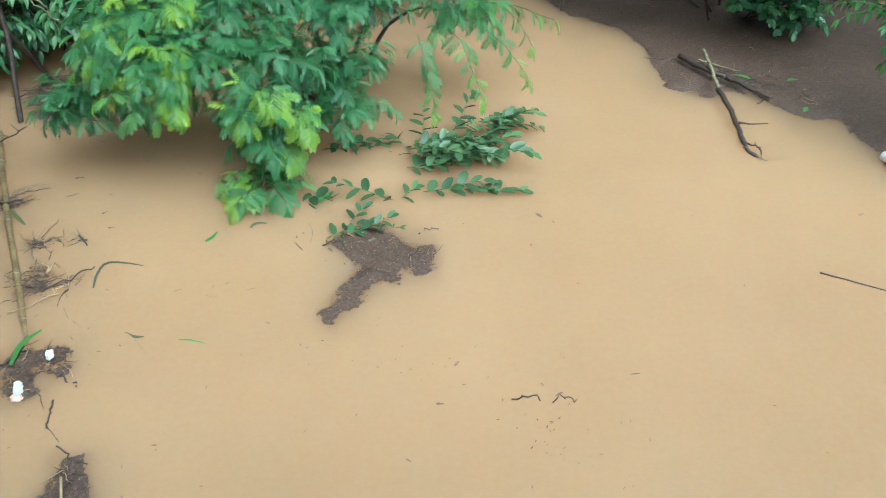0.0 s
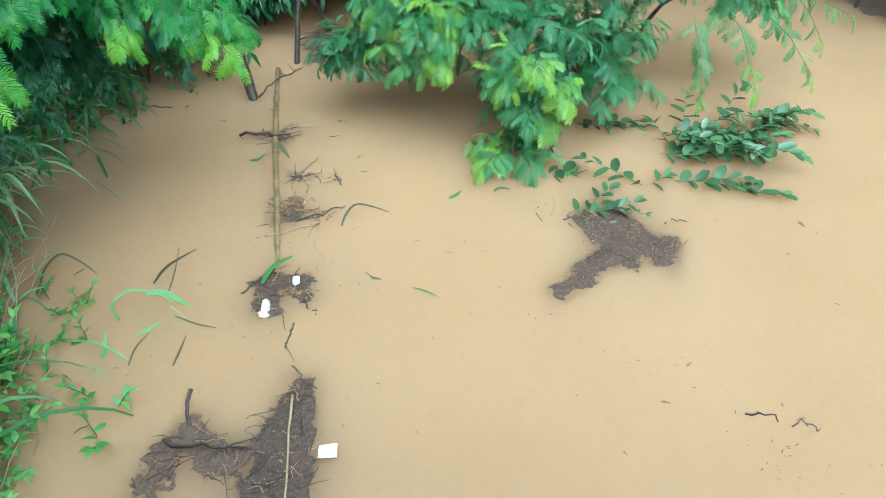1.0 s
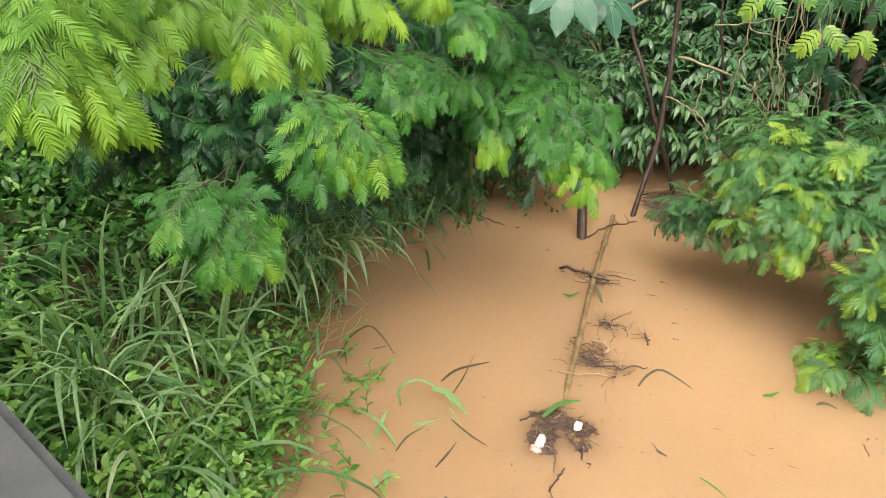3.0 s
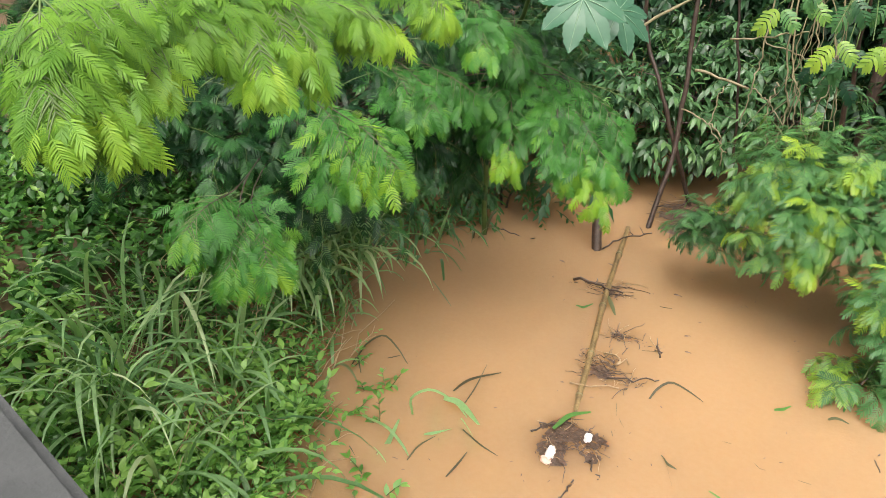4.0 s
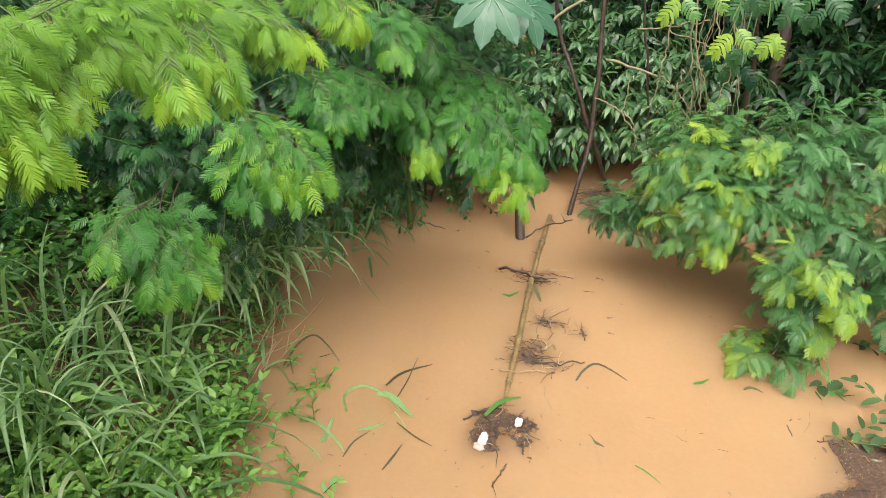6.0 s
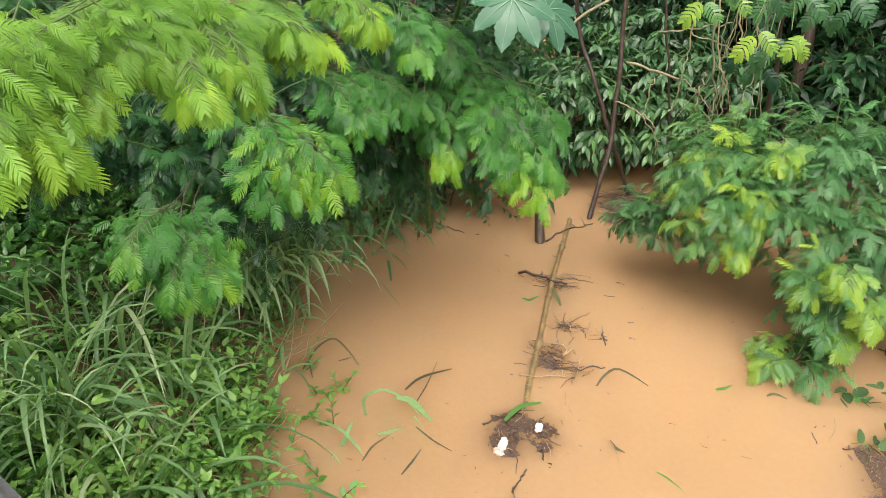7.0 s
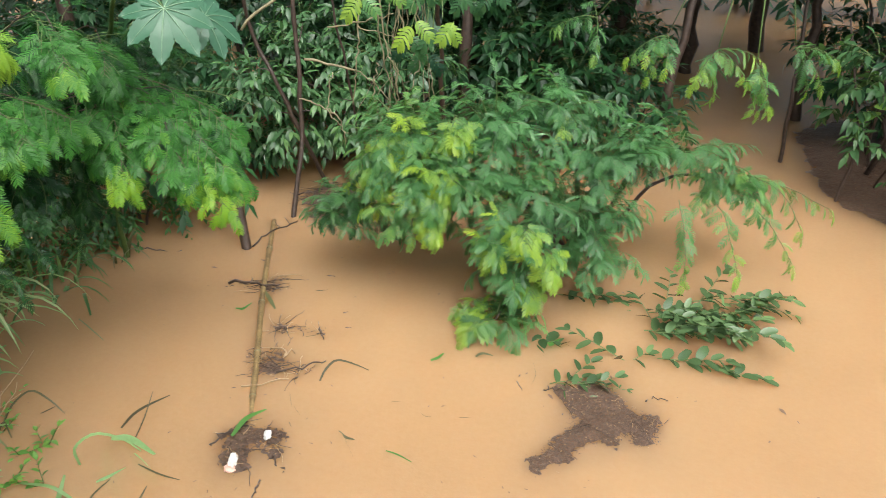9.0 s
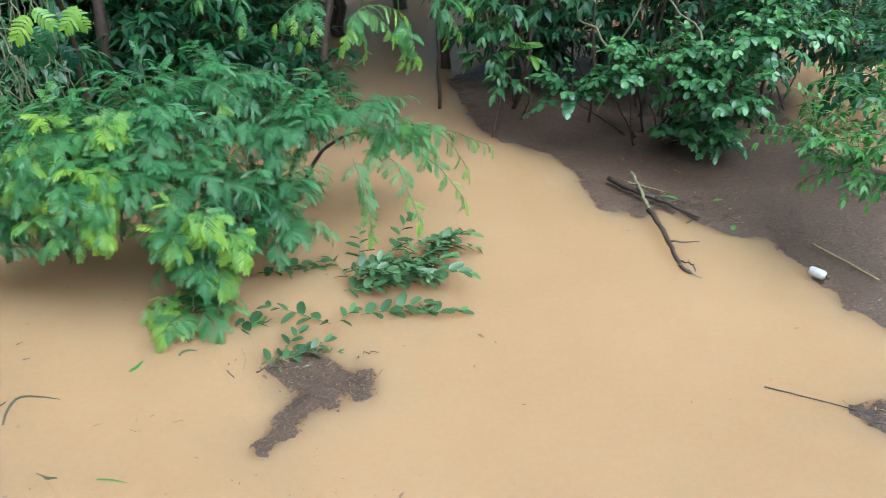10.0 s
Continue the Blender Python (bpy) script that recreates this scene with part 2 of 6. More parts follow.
# ---- leaf templates: y along the leaf, z up, length 1 ----
def ovate(width=0.5, droop=0.25, fold=0.18, stations=(0, 0.12, 0.35, 0.62, 0.84, 1.0), shape=(0.05, 0.55, 1.0, 0.85, 0.42, 0.03), curl=0.0):
    s, w = np.array(stations), np.array(shape) * width / 2
    z = -droop * s ** 2
    rows = [np.stack([-w, s, z + fold * w + curl * np.sin(s * 9)], 1), np.stack([0 * s, s, z], 1), np.stack([w, s, z + fold * w - curl * np.sin(s * 7)], 1)]
    v = np.concatenate(rows)
    n = len(s)
    i = np.arange(n - 1)
    f = np.concatenate([np.stack([i, n + i, n + i + 1, i + 1], 1), np.stack([n + i, 2 * n + i, 2 * n + i + 1, n + i + 1], 1)])
    return v, f


def bipinnate(pairs, droop, seed, pinna=0.42, wide=0.10, open_angle=62, stations=3, stalk=0.14):
    """A leaf of the leucaena: a drooping rachis with pairs of narrow pinnae that curve towards its tip."""
    r = np.random.default_rng(seed)
    b = Bunch()
    rach = lambda s: np.array([0.03 * np.sin(3 * s + seed), s * (1 - 0.25 * droop * s), -droop * s * s])
    for a, c in ((0, 0.35), (0.35, 0.7), (0.7, 1.0)):
        a, c, d = rach(a), rach(c), np.array([0.008, 0, 0])
        b.add(np.array([a - d, a + d, c + d, c - d]), np.array([[0, 1, 2, 3]]))
    for k in range(pairs):
        s = stalk + (0.99 - stalk) * k / (pairs - 1)
        o = rach(s)
        fwd = unit(rach(s + 0.02) - rach(s - 0.02))
        size = pinna * (0.55 + 0.5 * np.sin(np.pi * min(1, (k + 0.8) / pairs * 0.92)))
        for side in (-1, 1):
            ang = radians(open_angle - 34 * s) + r.normal(0, 0.08)
            ln, lift, rows = size * r.uniform(0.85, 1.12), r.normal(-0.12, 0.1), []
            c = o.copy()
            acr0 = np.array([side, 0, lift - 0.3 * droop * s])
            for i in range(stations):
                u = i / (stations - 1)
                a = ang * (1 - 0.42 * u)
                d = unit(np.sin(a) * acr0 + np.cos(a) * fwd + np.array([0, 0, -0.35 * u]))
                w = wide * 0.5 * (0.75, 1.0, 0.9, 0.4)[i if stations == 4 else (0, 1, 3)[i]] * r.uniform(0.85, 1.1)
                acr = unit(np.cross((0, 0, 1), d))
                rows.append((c - acr * w, c + acr * w))
                c = c + d * ln / (stations - 1)
            i = np.arange(stations - 1) * 2
            b.add(np.array(rows).reshape(-1, 3), np.stack([i, i + 1, i + 3, i + 2], 1))
    return np.concatenate(b.v), np.concatenate(b.f)


FAR_PINNATE = [bipinnate(9, dr, k + 1, 0.4, 0.062, 74, 3) for k, dr in enumerate((0.15, 0.3, 0.5, 0.25, 0.7, 0.4))]
NEAR_PINNATE = [bipinnate(15, dr, k + 21, 0.36, 0.034, 70, 4) for k, dr in enumerate((0.15, 0.3, 0.5, 0.75))]
BIG_PINNATE = [bipinnate(7, dr, k + 41, 0.46, 0.12, 78, 4) for k, dr in enumerate((0.25, 0.5))]
BLUNT = dict(stations=(0, 0.1, 0.3, 0.6, 0.85, 1.0), shape=(0.06, 0.6, 0.95, 1.0, 0.7, 0.12))
ROUND_LEAF = [ovate(0.7, 0.2, 0.2, **BLUNT), ovate(0.64, 0.35, 0.12, **BLUNT), ovate(0.68, 0.12, 0.3, curl=0.02, **BLUNT)]
LONG_LEAF = [ovate(0.36, 0.3, 0.15), ovate(0.32, 0.45, 0.2), ovate(0.4, 0.2, 0.25, curl=0.02)]
OVAL_LEAF = [ovate(0.5, 0.1, 0.22, **BLUNT), ovate(0.46, 0.2, 0.15, **BLUNT), ovate(0.52, 0.05, 0.3, curl=0.02, **BLUNT)]
COARSE_LEAF = [ovate(0.38, dr, 0.2, (0, 0.4, 1.0), (0.1, 1.0, 0.05)) for dr in (0.25, 0.4)]
WEED_LEAF = [ovate(0.52, 0.25, 0.2), ovate(0.46, 0.4, 0.15), ovate(0.5, 0.15, 0.3)]


class Foliage:
    """The twigs and leaves of one plant: the ones in front become leaf objects, the rest one mesh."""

    def __init__(self, templates, mat, leaf_name="leaf"):
        self.templates, self.mat, self.leaf_name = templates, mat, leaf_name
        self.leaves, self.twigs = [], Bunch()

    def leaf(self, p, ahead, up, size, tone):
        k = int(rng.integers(len(self.templates)))
        self.leaves.append((k, frame_of(p, ahead, up, size), tone))

    def twig(self, p, d, length, leaves, size, droop=0.5, tone=0.4, tip=0.25, radius=0.004, jitter=0.32, hang=0.35, rise=0.0):
        """A shoot that bends under its weight, with leaves to both sides."""
        p, d = np.array(p, float), unit(d)
        n = max(leaves, 3)
        step = length / n
        path, flip = [p.copy()], rng.choice((-1, 1))
        for i in range(n):
            d = unit(d + np.array([0, 0, -droop / n]) + rng.normal(0, 0.06, 3))
            p = p + d * step
            path.append(p.copy())
            s = (i + 1) / n
            side = unit(np.cross(d, (0, 0, 1)) + 1e-6) * flip
            flip = -flip
            ahead = d * (0.45 + 0.4 * s) + side * (0.95 - 0.35 * s) + np.array([0, 0, rise - hang]) + rng.normal(0, jitter, 3)
            up = np.array([0, 0, 1.0]) + 0.4 * d + rng.normal(0, 0.25, 3)
            grow = size * (0.75 + 0.35 * np.sin(np.pi * min(1, s + 0.15))) * rng.uniform(0.82, 1.12)
            self.leaf(p, ahead, up, grow, tone + tip * max(0, s - 0.55) / 0.45 + rng.normal(0, 0.05))
        self.leaf(p, d + np.array([0, 0, -0.2]), (0.2, 0, 1), size * 0.9, tone + tip)
        v, q, _ = swept(path, np.linspace(radius, radius * 0.35, len(path)), 4)
        self.twigs.add(v, q)

    def spray(self, points, size, tone, tip=0.2, reach=0.25, shoots=9, leaves=4, hang=0.6, out=(0.55, -0.75, 0.25), fresh=0.0):
        """A bough that arches down: side shoots along its line, with leaves that hang more towards its end."""
        p = spline(points, shoots + 3)
        out = np.array(out, float)
        for i in range(2, shoots + 3):
            s = i / (shoots + 2)
            d = unit(p[i] - p[i - 1])
            side = unit(np.cross(d, (0, 0, 1)) + 1e-6)
            young = fresh if s > 0.75 else 0.0
            for sd in (-1, 1):
                sh = unit(d * 0.75 + side * sd * 0.85 + np.array([0, 0, 0.22 - 0.5 * s]) + rng.normal(0, 0.15, 3))
                q, ln = p[i].copy(), reach * (1.1 - 0.6 * s) * rng.uniform(0.7, 1.15)
                path = [q.copy()]
                for k in range(leaves):
                    sh = unit(sh + np.array([0, 0, -0.16]))
                    q = q + sh * ln / leaves
                    path.append(q.copy())
                    turn = unit(np.cross(sh, (0, 0, 1)) + 1e-6) * (1 if k % 2 else -1)
                    ahead = sh * 0.55 + turn * 0.6 + out * 0.25 + np.array([0, 0, 0.3 - hang * (0.4 + 1.2 * s)]) + rng.normal(0, 0.3, 3)
                    up = out + np.array([0, 0, 0.75]) + rng.normal(0, 0.22, 3)
                    self.leaf(q, ahead, up, size * rng.uniform(0.75, 1.12), tone + tip * (0.5 * s + 0.5 * k / leaves) + young + rng.normal(0, 0.09))
                v, f, _ = swept(path, np.linspace(0.0025, 0.001, len(path)), 4)
                self.twigs.add(v, f)
        self.leaf(p[-1], unit(p[-1] - p[-2]) + np.array([0, 0, -hang]), out + np.array([0, 0, 0.5]), size, tone + tip + fresh)

    def lobe(self, c, r, twigs, size, tone=0.4, tip=0.25, leaves=8, droop=0.7, hang=0.35, below=-0.35, reach=1.0, rise=0.0, shoots=0.0, young=0.4):
        """A rounded mass of shoots about c; those that point up get a lighter tone."""
        c, r = np.array(c, float), np.array(r, float)
        for _ in range(twigs):
            u = rng.normal(0, 1, 3)
            u /= np.linalg.norm(u)
            if u[2] < below:
                u[2] = -u[2]
            start = c + u * r * rng.uniform(0.1, 0.45)
            fresh = young if rng.random() < shoots else 0.0
            d = unit(u * r + np.array([0, 0, 0.25 * r[2]]))
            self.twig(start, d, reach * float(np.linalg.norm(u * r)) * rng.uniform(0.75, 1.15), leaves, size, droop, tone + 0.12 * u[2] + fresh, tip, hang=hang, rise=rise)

    def finish(self, parent, near=(0, 2, 1), single=250, label="", floor=-0.05):
        """Turns all that was gathered into children of parent."""
        inv = np.eye(4)
        inv[:3, 3] = -np.array(parent.location)
        order = sorted((x for x in self.leaves if x[1][2, 3] > floor), key=lambda x: float(np.linalg.norm(x[1][:3, 3] - np.array(near))))
        kept = {}
        for k, m, tone in order[:single]:
            tone = min(1.0, max(0.0, round(tone * 5) / 5))
            if (k, tone) not in kept:
                v, f = self.templates[k]
                kept[k, tone] = mesh_of(self.leaf_name, v, f, self.mat, np.full(len(v), tone))
            ob = new(self.leaf_name, kept[k, tone])
            ob.parent = parent
            ob.matrix_basis = Matrix((inv @ m).tolist())
        rest = Bunch()
        for k, m, tone in order[single:]:
            rest.stamp(self.templates[k], inv @ m, min(1.0, max(0.0, tone)))
        if rest.count:
            under(new("crown", rest.mesh("crown", self.mat)), parent, label, kind="stuff")
        if self.twigs.count:
            tw = mesh_of("fine_wood", np.concatenate(self.twigs.v) + inv[:3, 3], np.concatenate(self.twigs.f), M_TWIG)
            under(new("fine_wood", tw), parent, kind="stuff")


def limb(parent, points, r0, r1, mat=None, name="branch", n=14, label=""):
    """A tapered, crooked limb in world places, as a part of parent."""
    p = spline(points, n) + rng.normal(0, r1 * 0.6, (n, 3))
    p -= np.array(parent.location)
    return tube(name, p, np.linspace(r0, r1, n), mat or M_BARK, parent, label, 8, 0.1)


# ---- ground, water and bridge ----
SHORE = ((-2.3, -1.0), (-2.45, 1.0), (-2.62, 1.6), (-2.9, 1.9), (-3.15, 2.2), (-3.5, 2.62), (-4.1, 3.25), (-4.45, 3.9), (-4.5, 4.7), (-5.2, 6.0), (-7.0, 8.0), (-11.0, 11.0), (-30, 22), (-300, 150))


def shore_x(y):
    return np.interp(y, [q[1] for q in SHORE], [q[0] for q in SHORE])


def ground_height(x, y):
    """The pond's bed, rising to the left bank."""
    inland = shore_x(y) - x
    up = np.clip((inland - 0.5) / 2.8, 0, 1)
    return -0.32 + 0.24 * np.clip((inland + 0.5) / 0.9, 0, 1) + 0.6 * up * up * (3 - 2 * up)


axis_x = np.concatenate([[-400, -150, -60, -30], np.arange(-14, 12.1, 0.35), [20, 40, 100, 400]])
axis_y = np.concatenate([[-60, -20, -8], np.arange(-4, 16.1, 0.35), [22, 35, 80, 200, 500]])
gx, gy = np.meshgrid(axis_x, axis_y, indexing="ij")
gz = ground_height(gx, gy) + np.vectorize(lambda a, b: 0.03 * noise.noise((a * 1.3, b * 1.3, 0)))(gx, gy)
ni, nj = gx.shape
ii, jj = (a.ravel() for a in np.meshgrid(np.arange(ni - 1), np.arange(nj - 1), indexing="ij"))
gf = np.stack([ii * nj + jj, (ii + 1) * nj + jj, (ii + 1) * nj + jj + 1, ii * nj + jj + 1], 1)
ground = new("ground", mesh_of("ground", np.stack([gx.ravel(), gy.ravel(), gz.ravel()], 1), gf, M_BED))
tagged(ground, "wet brown mud under and beside the flood water", "ground", kind="structure")


def sheet(name, z, mat):
    return new(name, mesh_of(name, [(-300, 0.1, z), (300, 0.1, z), (300, 400, z), (-300, 400, z)], [(0, 1, 2, 3)], mat))


water = tagged(sheet("water", 0.0, M_WATER), "still opaque ochre-brown flood water dimpled by rain", "water", kind="structure")
for depth in (-0.009, -0.03):
    under(sheet("silt_layer", depth, M_SILT), water)


def block(name, lo, hi, mat, bevel=0.012, parent=None, label=""):
    bm = bmesh.new()
    bmesh.ops.create_cube(bm, size=1.0)
    lo, hi = Vector(lo), Vector(hi)
    for v in bm.verts:
        v.co = Vector((lo[k] + (v.co[k] + 0.5) * (hi[k] - lo[k]) for k in range(3)))
    bmesh.ops.bevel(bm, geom=bm.edges[:], offset=bevel, segments=2, affect="EDGES")
    me = bpy.data.meshes.new(name)
    bm.to_mesh(me)
    bm.free()
    me.materials.append(mat)
    ob = new(name, me)
    return under(ob, parent, label) if parent else tagged(ob, label)


bridge = block("wall_bridge", (-14, -0.02, -0.6), (14, 0.1, 2.05), M_CONCRETE)
tagged(bridge, "rain-dark grey concrete side wall of a low bridge", "bridge wall", kind="structure")
deck = block("floor_deck", (-14, -4.2, 1.1), (14, -0.124, 1.3), M_CONCRETE)
tagged(deck, "plain grey concrete deck of the bridge", "bridge deck", kind="structure")
coping = block("coping", (-14, -0.12, 2.054), (14, 0.232, 2.2), M_CONCRETE, 0.02, bridge, "weathered concrete coping")


# ---- leucaena bush leaning over the water ----
def leucaena_bush():
    ob = base("leucaena_bush", (-0.75, 5.9, -0.1), "dark green feathery leucaena bush drooping into the flood water", "bush")
    fo = Foliage(FAR_PINNATE, M_LEUC)
    foot = (-0.75, 5.9, -0.3)
    # places, radii, shoots and age of each mass
    masses = (
        ((-1.85, 5.0, 1.0), (0.42, 0.36, 0.26), 18, 0.3, 0.2), ((-1.32, 5.2, 1.06), (0.45, 0.4, 0.28), 18, 0.2, 0.04),
        ((-1.55, 4.78, 0.84), (0.38, 0.32, 0.24), 16, 0.28, 0.3), ((-1.08, 4.9, 0.74), (0.4, 0.36, 0.3), 18, 0.2, 0.08),
        ((-0.98, 4.65, 0.45), (0.27, 0.26, 0.26), 13, 0.28, 0.25), ((-1.02, 4.42, 0.1), (0.28, 0.24, 0.1), 9, 0.3, 0.3),
        ((-0.68, 5.1, 0.55), (0.36, 0.32, 0.34), 16, 0.17, 0.05), ((-0.6, 5.5, 0.82), (0.42, 0.4, 0.32), 16, 0.15, 0.03),
        ((-0.1, 5.85, 0.85), (0.42, 0.36, 0.22), 12, 0.22, 0.12), ((-2.05, 5.1, 0.75), (0.28, 0.26, 0.22), 9, 0.38, 0.45),
        ((-0.95, 5.6, 1.15), (0.4, 0.38, 0.26), 12, 0.2, 0.15), ((-1.72, 4.72, 0.62), (0.26, 0.2, 0.18), 8, 0.4, 0.4),
        ((-0.55, 4.98, 0.36), (0.26, 0.22, 0.2), 9, 0.22, 0.1), ((0.25, 5.95, 0.66), (0.3, 0.25, 0.15), 6, 0.36, 0.2),
    )
    for c, r, n, tone, fresh in masses:
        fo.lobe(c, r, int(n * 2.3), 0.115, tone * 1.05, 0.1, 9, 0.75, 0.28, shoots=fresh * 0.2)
        limb(ob, (foot, (np.array(foot) + c) / 2 + (0, 0.1, 0.35), c), 0.022, 0.006)
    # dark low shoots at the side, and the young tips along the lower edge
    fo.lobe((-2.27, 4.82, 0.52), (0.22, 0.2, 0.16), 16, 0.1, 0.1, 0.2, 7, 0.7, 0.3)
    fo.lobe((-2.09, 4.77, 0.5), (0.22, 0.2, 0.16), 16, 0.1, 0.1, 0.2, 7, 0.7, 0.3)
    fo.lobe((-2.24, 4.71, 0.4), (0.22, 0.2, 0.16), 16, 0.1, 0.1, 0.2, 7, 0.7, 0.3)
    fo.spray(((-1.98, 4.8, 0.95), (-1.96, 4.69, 0.89), (-1.91, 4.61, 0.82)), 0.1, 0.52, 0.38, 0.13, 5, 4, 0.6)
    fo.spray(((-1.52, 4.76, 1.02), (-1.5, 4.65, 0.97), (-1.46, 4.58, 0.9)), 0.1, 0.52, 0.38, 0.13, 5, 4, 0.6)
    fo.spray(((-1.56, 4.64, 0.77), (-1.54, 4.53, 0.72), (-1.49, 4.45, 0.65)), 0.1, 0.52, 0.38, 0.13, 5, 4, 0.6)
    fo.spray(((-1.17, 4.59, 0.68), (-1.1, 4.5, 0.65), (-1.06, 4.42, 0.59)), 0.1, 0.52, 0.38, 0.13, 5, 4, 0.6)
    fo.spray(((-0.96, 4.57, 0.79), (-0.89, 4.48, 0.76), (-0.85, 4.4, 0.7)), 0.1, 0.52, 0.38, 0.13, 5, 4, 0.6)
    fo.spray(((-1.54, 4.92, 1.3), (-1.46, 4.83, 1.25), (-1.42, 4.76, 1.18)), 0.1, 0.52, 0.38, 0.13, 5, 4, 0.6)
    fo.spray(((-1.93, 4.9, 1.15), (-1.91, 4.79, 1.09), (-1.86, 4.72, 1.01)), 0.1, 0.52, 0.38, 0.13, 5, 4, 0.6)
    fo.spray(((-1.23, 4.58, 0.18), (-1.22, 4.47, 0.14), (-1.17, 4.38, 0.08)), 0.1, 0.52, 0.38, 0.13, 5, 4, 0.6)
    fo.spray(((-0.92, 4.61, 0.4), (-0.85, 4.52, 0.38), (-0.81, 4.43, 0.33)), 0.1, 0.52, 0.38, 0.13, 5, 4, 0.6)
    fo.spray(((-0.8, 4.62, 0.6), (-0.74, 4.53, 0.58), (-0.7, 4.45, 0.52)), 0.1, 0.52, 0.38, 0.13, 5, 4, 0.6)
    fo.spray(((-1.54, 4.7, 0.9), (-1.52, 4.59, 0.85), (-1.48, 4.52, 0.78)), 0.1, 0.52, 0.38, 0.13, 5, 4, 0.6)
    # sparse shoots hanging at the end
    for p, d, ln in (((0.2, 5.95, 0.72), (0.7, -0.1, 0.15), 0.75), ((0.3, 5.85, 0.6), (0.5, -0.6, 0.1), 0.7), ((0.2, 5.75, 0.55), (0.25, -0.8, 0.1), 0.65),
                     ((0.4, 6.0, 0.66), (0.8, 0.1, 0.2), 0.6), ((-0.05, 5.6, 0.6), (0.2, -0.9, 0.05), 0.65)):
        fo.twig(p, d, ln, 13, 0.115, 0.95, 0.4, 0.3)
    limb(ob, (foot, (-0.7, 6.1, 0.3), (-0.8, 5.9, 0.8)), 0.04, 0.02, name="trunk")
    fo.finish(ob, (-1.2, 3.8, 0.6), 290)


leucaena_bush()


# ---- leucaena tree on the left bank ----
def leucaena_tree():
    ob = base("leucaena_tree", (-4.3, 2.9, 0.0), "leucaena tree with bright green feathery boughs, inner crown coloured dark for shade", "tree")
    fo = Foliage(FAR_PINNATE, M_TREE)
    foot = (-4.3, 2.9, -0.1)
    fork = np.array((-4.2, 2.8, 1.0))
    # the inner crown: its shade is put into the darkest leaf tone
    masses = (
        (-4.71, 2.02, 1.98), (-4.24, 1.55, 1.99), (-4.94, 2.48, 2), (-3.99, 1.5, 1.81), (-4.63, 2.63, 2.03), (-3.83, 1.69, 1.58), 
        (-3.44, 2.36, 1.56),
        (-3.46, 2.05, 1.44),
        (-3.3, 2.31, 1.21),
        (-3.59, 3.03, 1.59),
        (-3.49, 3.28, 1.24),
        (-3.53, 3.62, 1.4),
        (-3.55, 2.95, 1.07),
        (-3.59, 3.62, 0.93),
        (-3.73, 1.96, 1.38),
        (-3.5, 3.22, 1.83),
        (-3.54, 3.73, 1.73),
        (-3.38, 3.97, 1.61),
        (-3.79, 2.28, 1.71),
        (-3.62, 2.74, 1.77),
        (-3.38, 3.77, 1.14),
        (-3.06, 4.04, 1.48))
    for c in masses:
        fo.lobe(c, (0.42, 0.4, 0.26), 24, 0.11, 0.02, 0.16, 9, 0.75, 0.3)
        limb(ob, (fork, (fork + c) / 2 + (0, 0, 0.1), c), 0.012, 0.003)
    # boughs whose light is put into the tone: line, tone, age of tip
    boughs = (
        (((-3.36, 2.23, 1.78), (-2.89, 2.14, 1.74), (-2.6, 2.06, 1.59)), 0.5, 0.1),
        (((-3.1, 2.21, 1.74), (-2.69, 2.19, 1.7), (-2.5, 2.18, 1.6)), 0.5, 0.1),
        (((-3.14, 2.11, 1.67), (-2.87, 2.08, 1.61), (-2.71, 2.04, 1.51)), 0.42, 0),
        (((-2.94, 1.73, 1.54), (-2.75, 1.55, 1.46), (-2.63, 1.43, 1.36)), 0.46, 0.1),
        (((-2.83, 1.68, 1.52), (-2.69, 1.62, 1.42), (-2.56, 1.55, 1.36)), 0.5, 0.1),
        (((-2.95, 1.69, 1.51), (-2.83, 1.47, 1.53), (-2.76, 1.34, 1.5)), 0.46, 0.1),
        (((-3.51, 2.88, 1.76), (-3.15, 2.8, 1.72), (-3, 2.75, 1.61)), 0.42, 0),
        (((-3.38, 3.01, 1.73), (-3.06, 3.04, 1.71), (-2.86, 3.06, 1.65)), 0.42, 0),
        (((-3.37, 2.88, 1.76), (-3.06, 2.88, 1.69), (-2.93, 2.82, 1.61)), 0.45, 0),
        (((-3.37, 3.46, 1.71), (-2.9, 3.6, 1.71), (-2.5, 3.6, 1.62), (-2.29, 3.55, 1.49)), 0.34, 0),
        (((-3.2, 3.46, 1.64), (-2.84, 3.48, 1.62), (-2.47, 3.42, 1.46), (-2.23, 3.32, 1.2)), 0.42, 0.4),
        (((-3.08, 3.42, 1.64), (-2.82, 3.32, 1.53), (-2.71, 3.17, 1.32)), 0.4, 0.4),
        (((-2.99, 3.51, 1.68), (-2.59, 3.51, 1.57), (-2.25, 3.4, 1.37)), 0.42, 0.1),
        (((-3.14, 3.39, 1.7), (-2.95, 3.35, 1.56), (-2.86, 3.23, 1.41)), 0.36, 0),
        (((-2.81, 3.5, 1.62), (-2.52, 3.37, 1.43), (-2.4, 3.32, 1.29)), 0.42, 0.2),
        (((-2.8, 3.59, 1.67), (-2.5, 3.56, 1.52), (-2.23, 3.49, 1.28)), 0.4, 0.1),
        (((-3.02, 3.09, 2.14), (-2.85, 3.07, 2.05), (-2.76, 2.99, 1.94)), 0.42, 0.2),
        (((-3.11, 3.5, 1.97), (-2.96, 3.47, 1.88), (-2.88, 3.37, 1.79)), 0.3, 0))
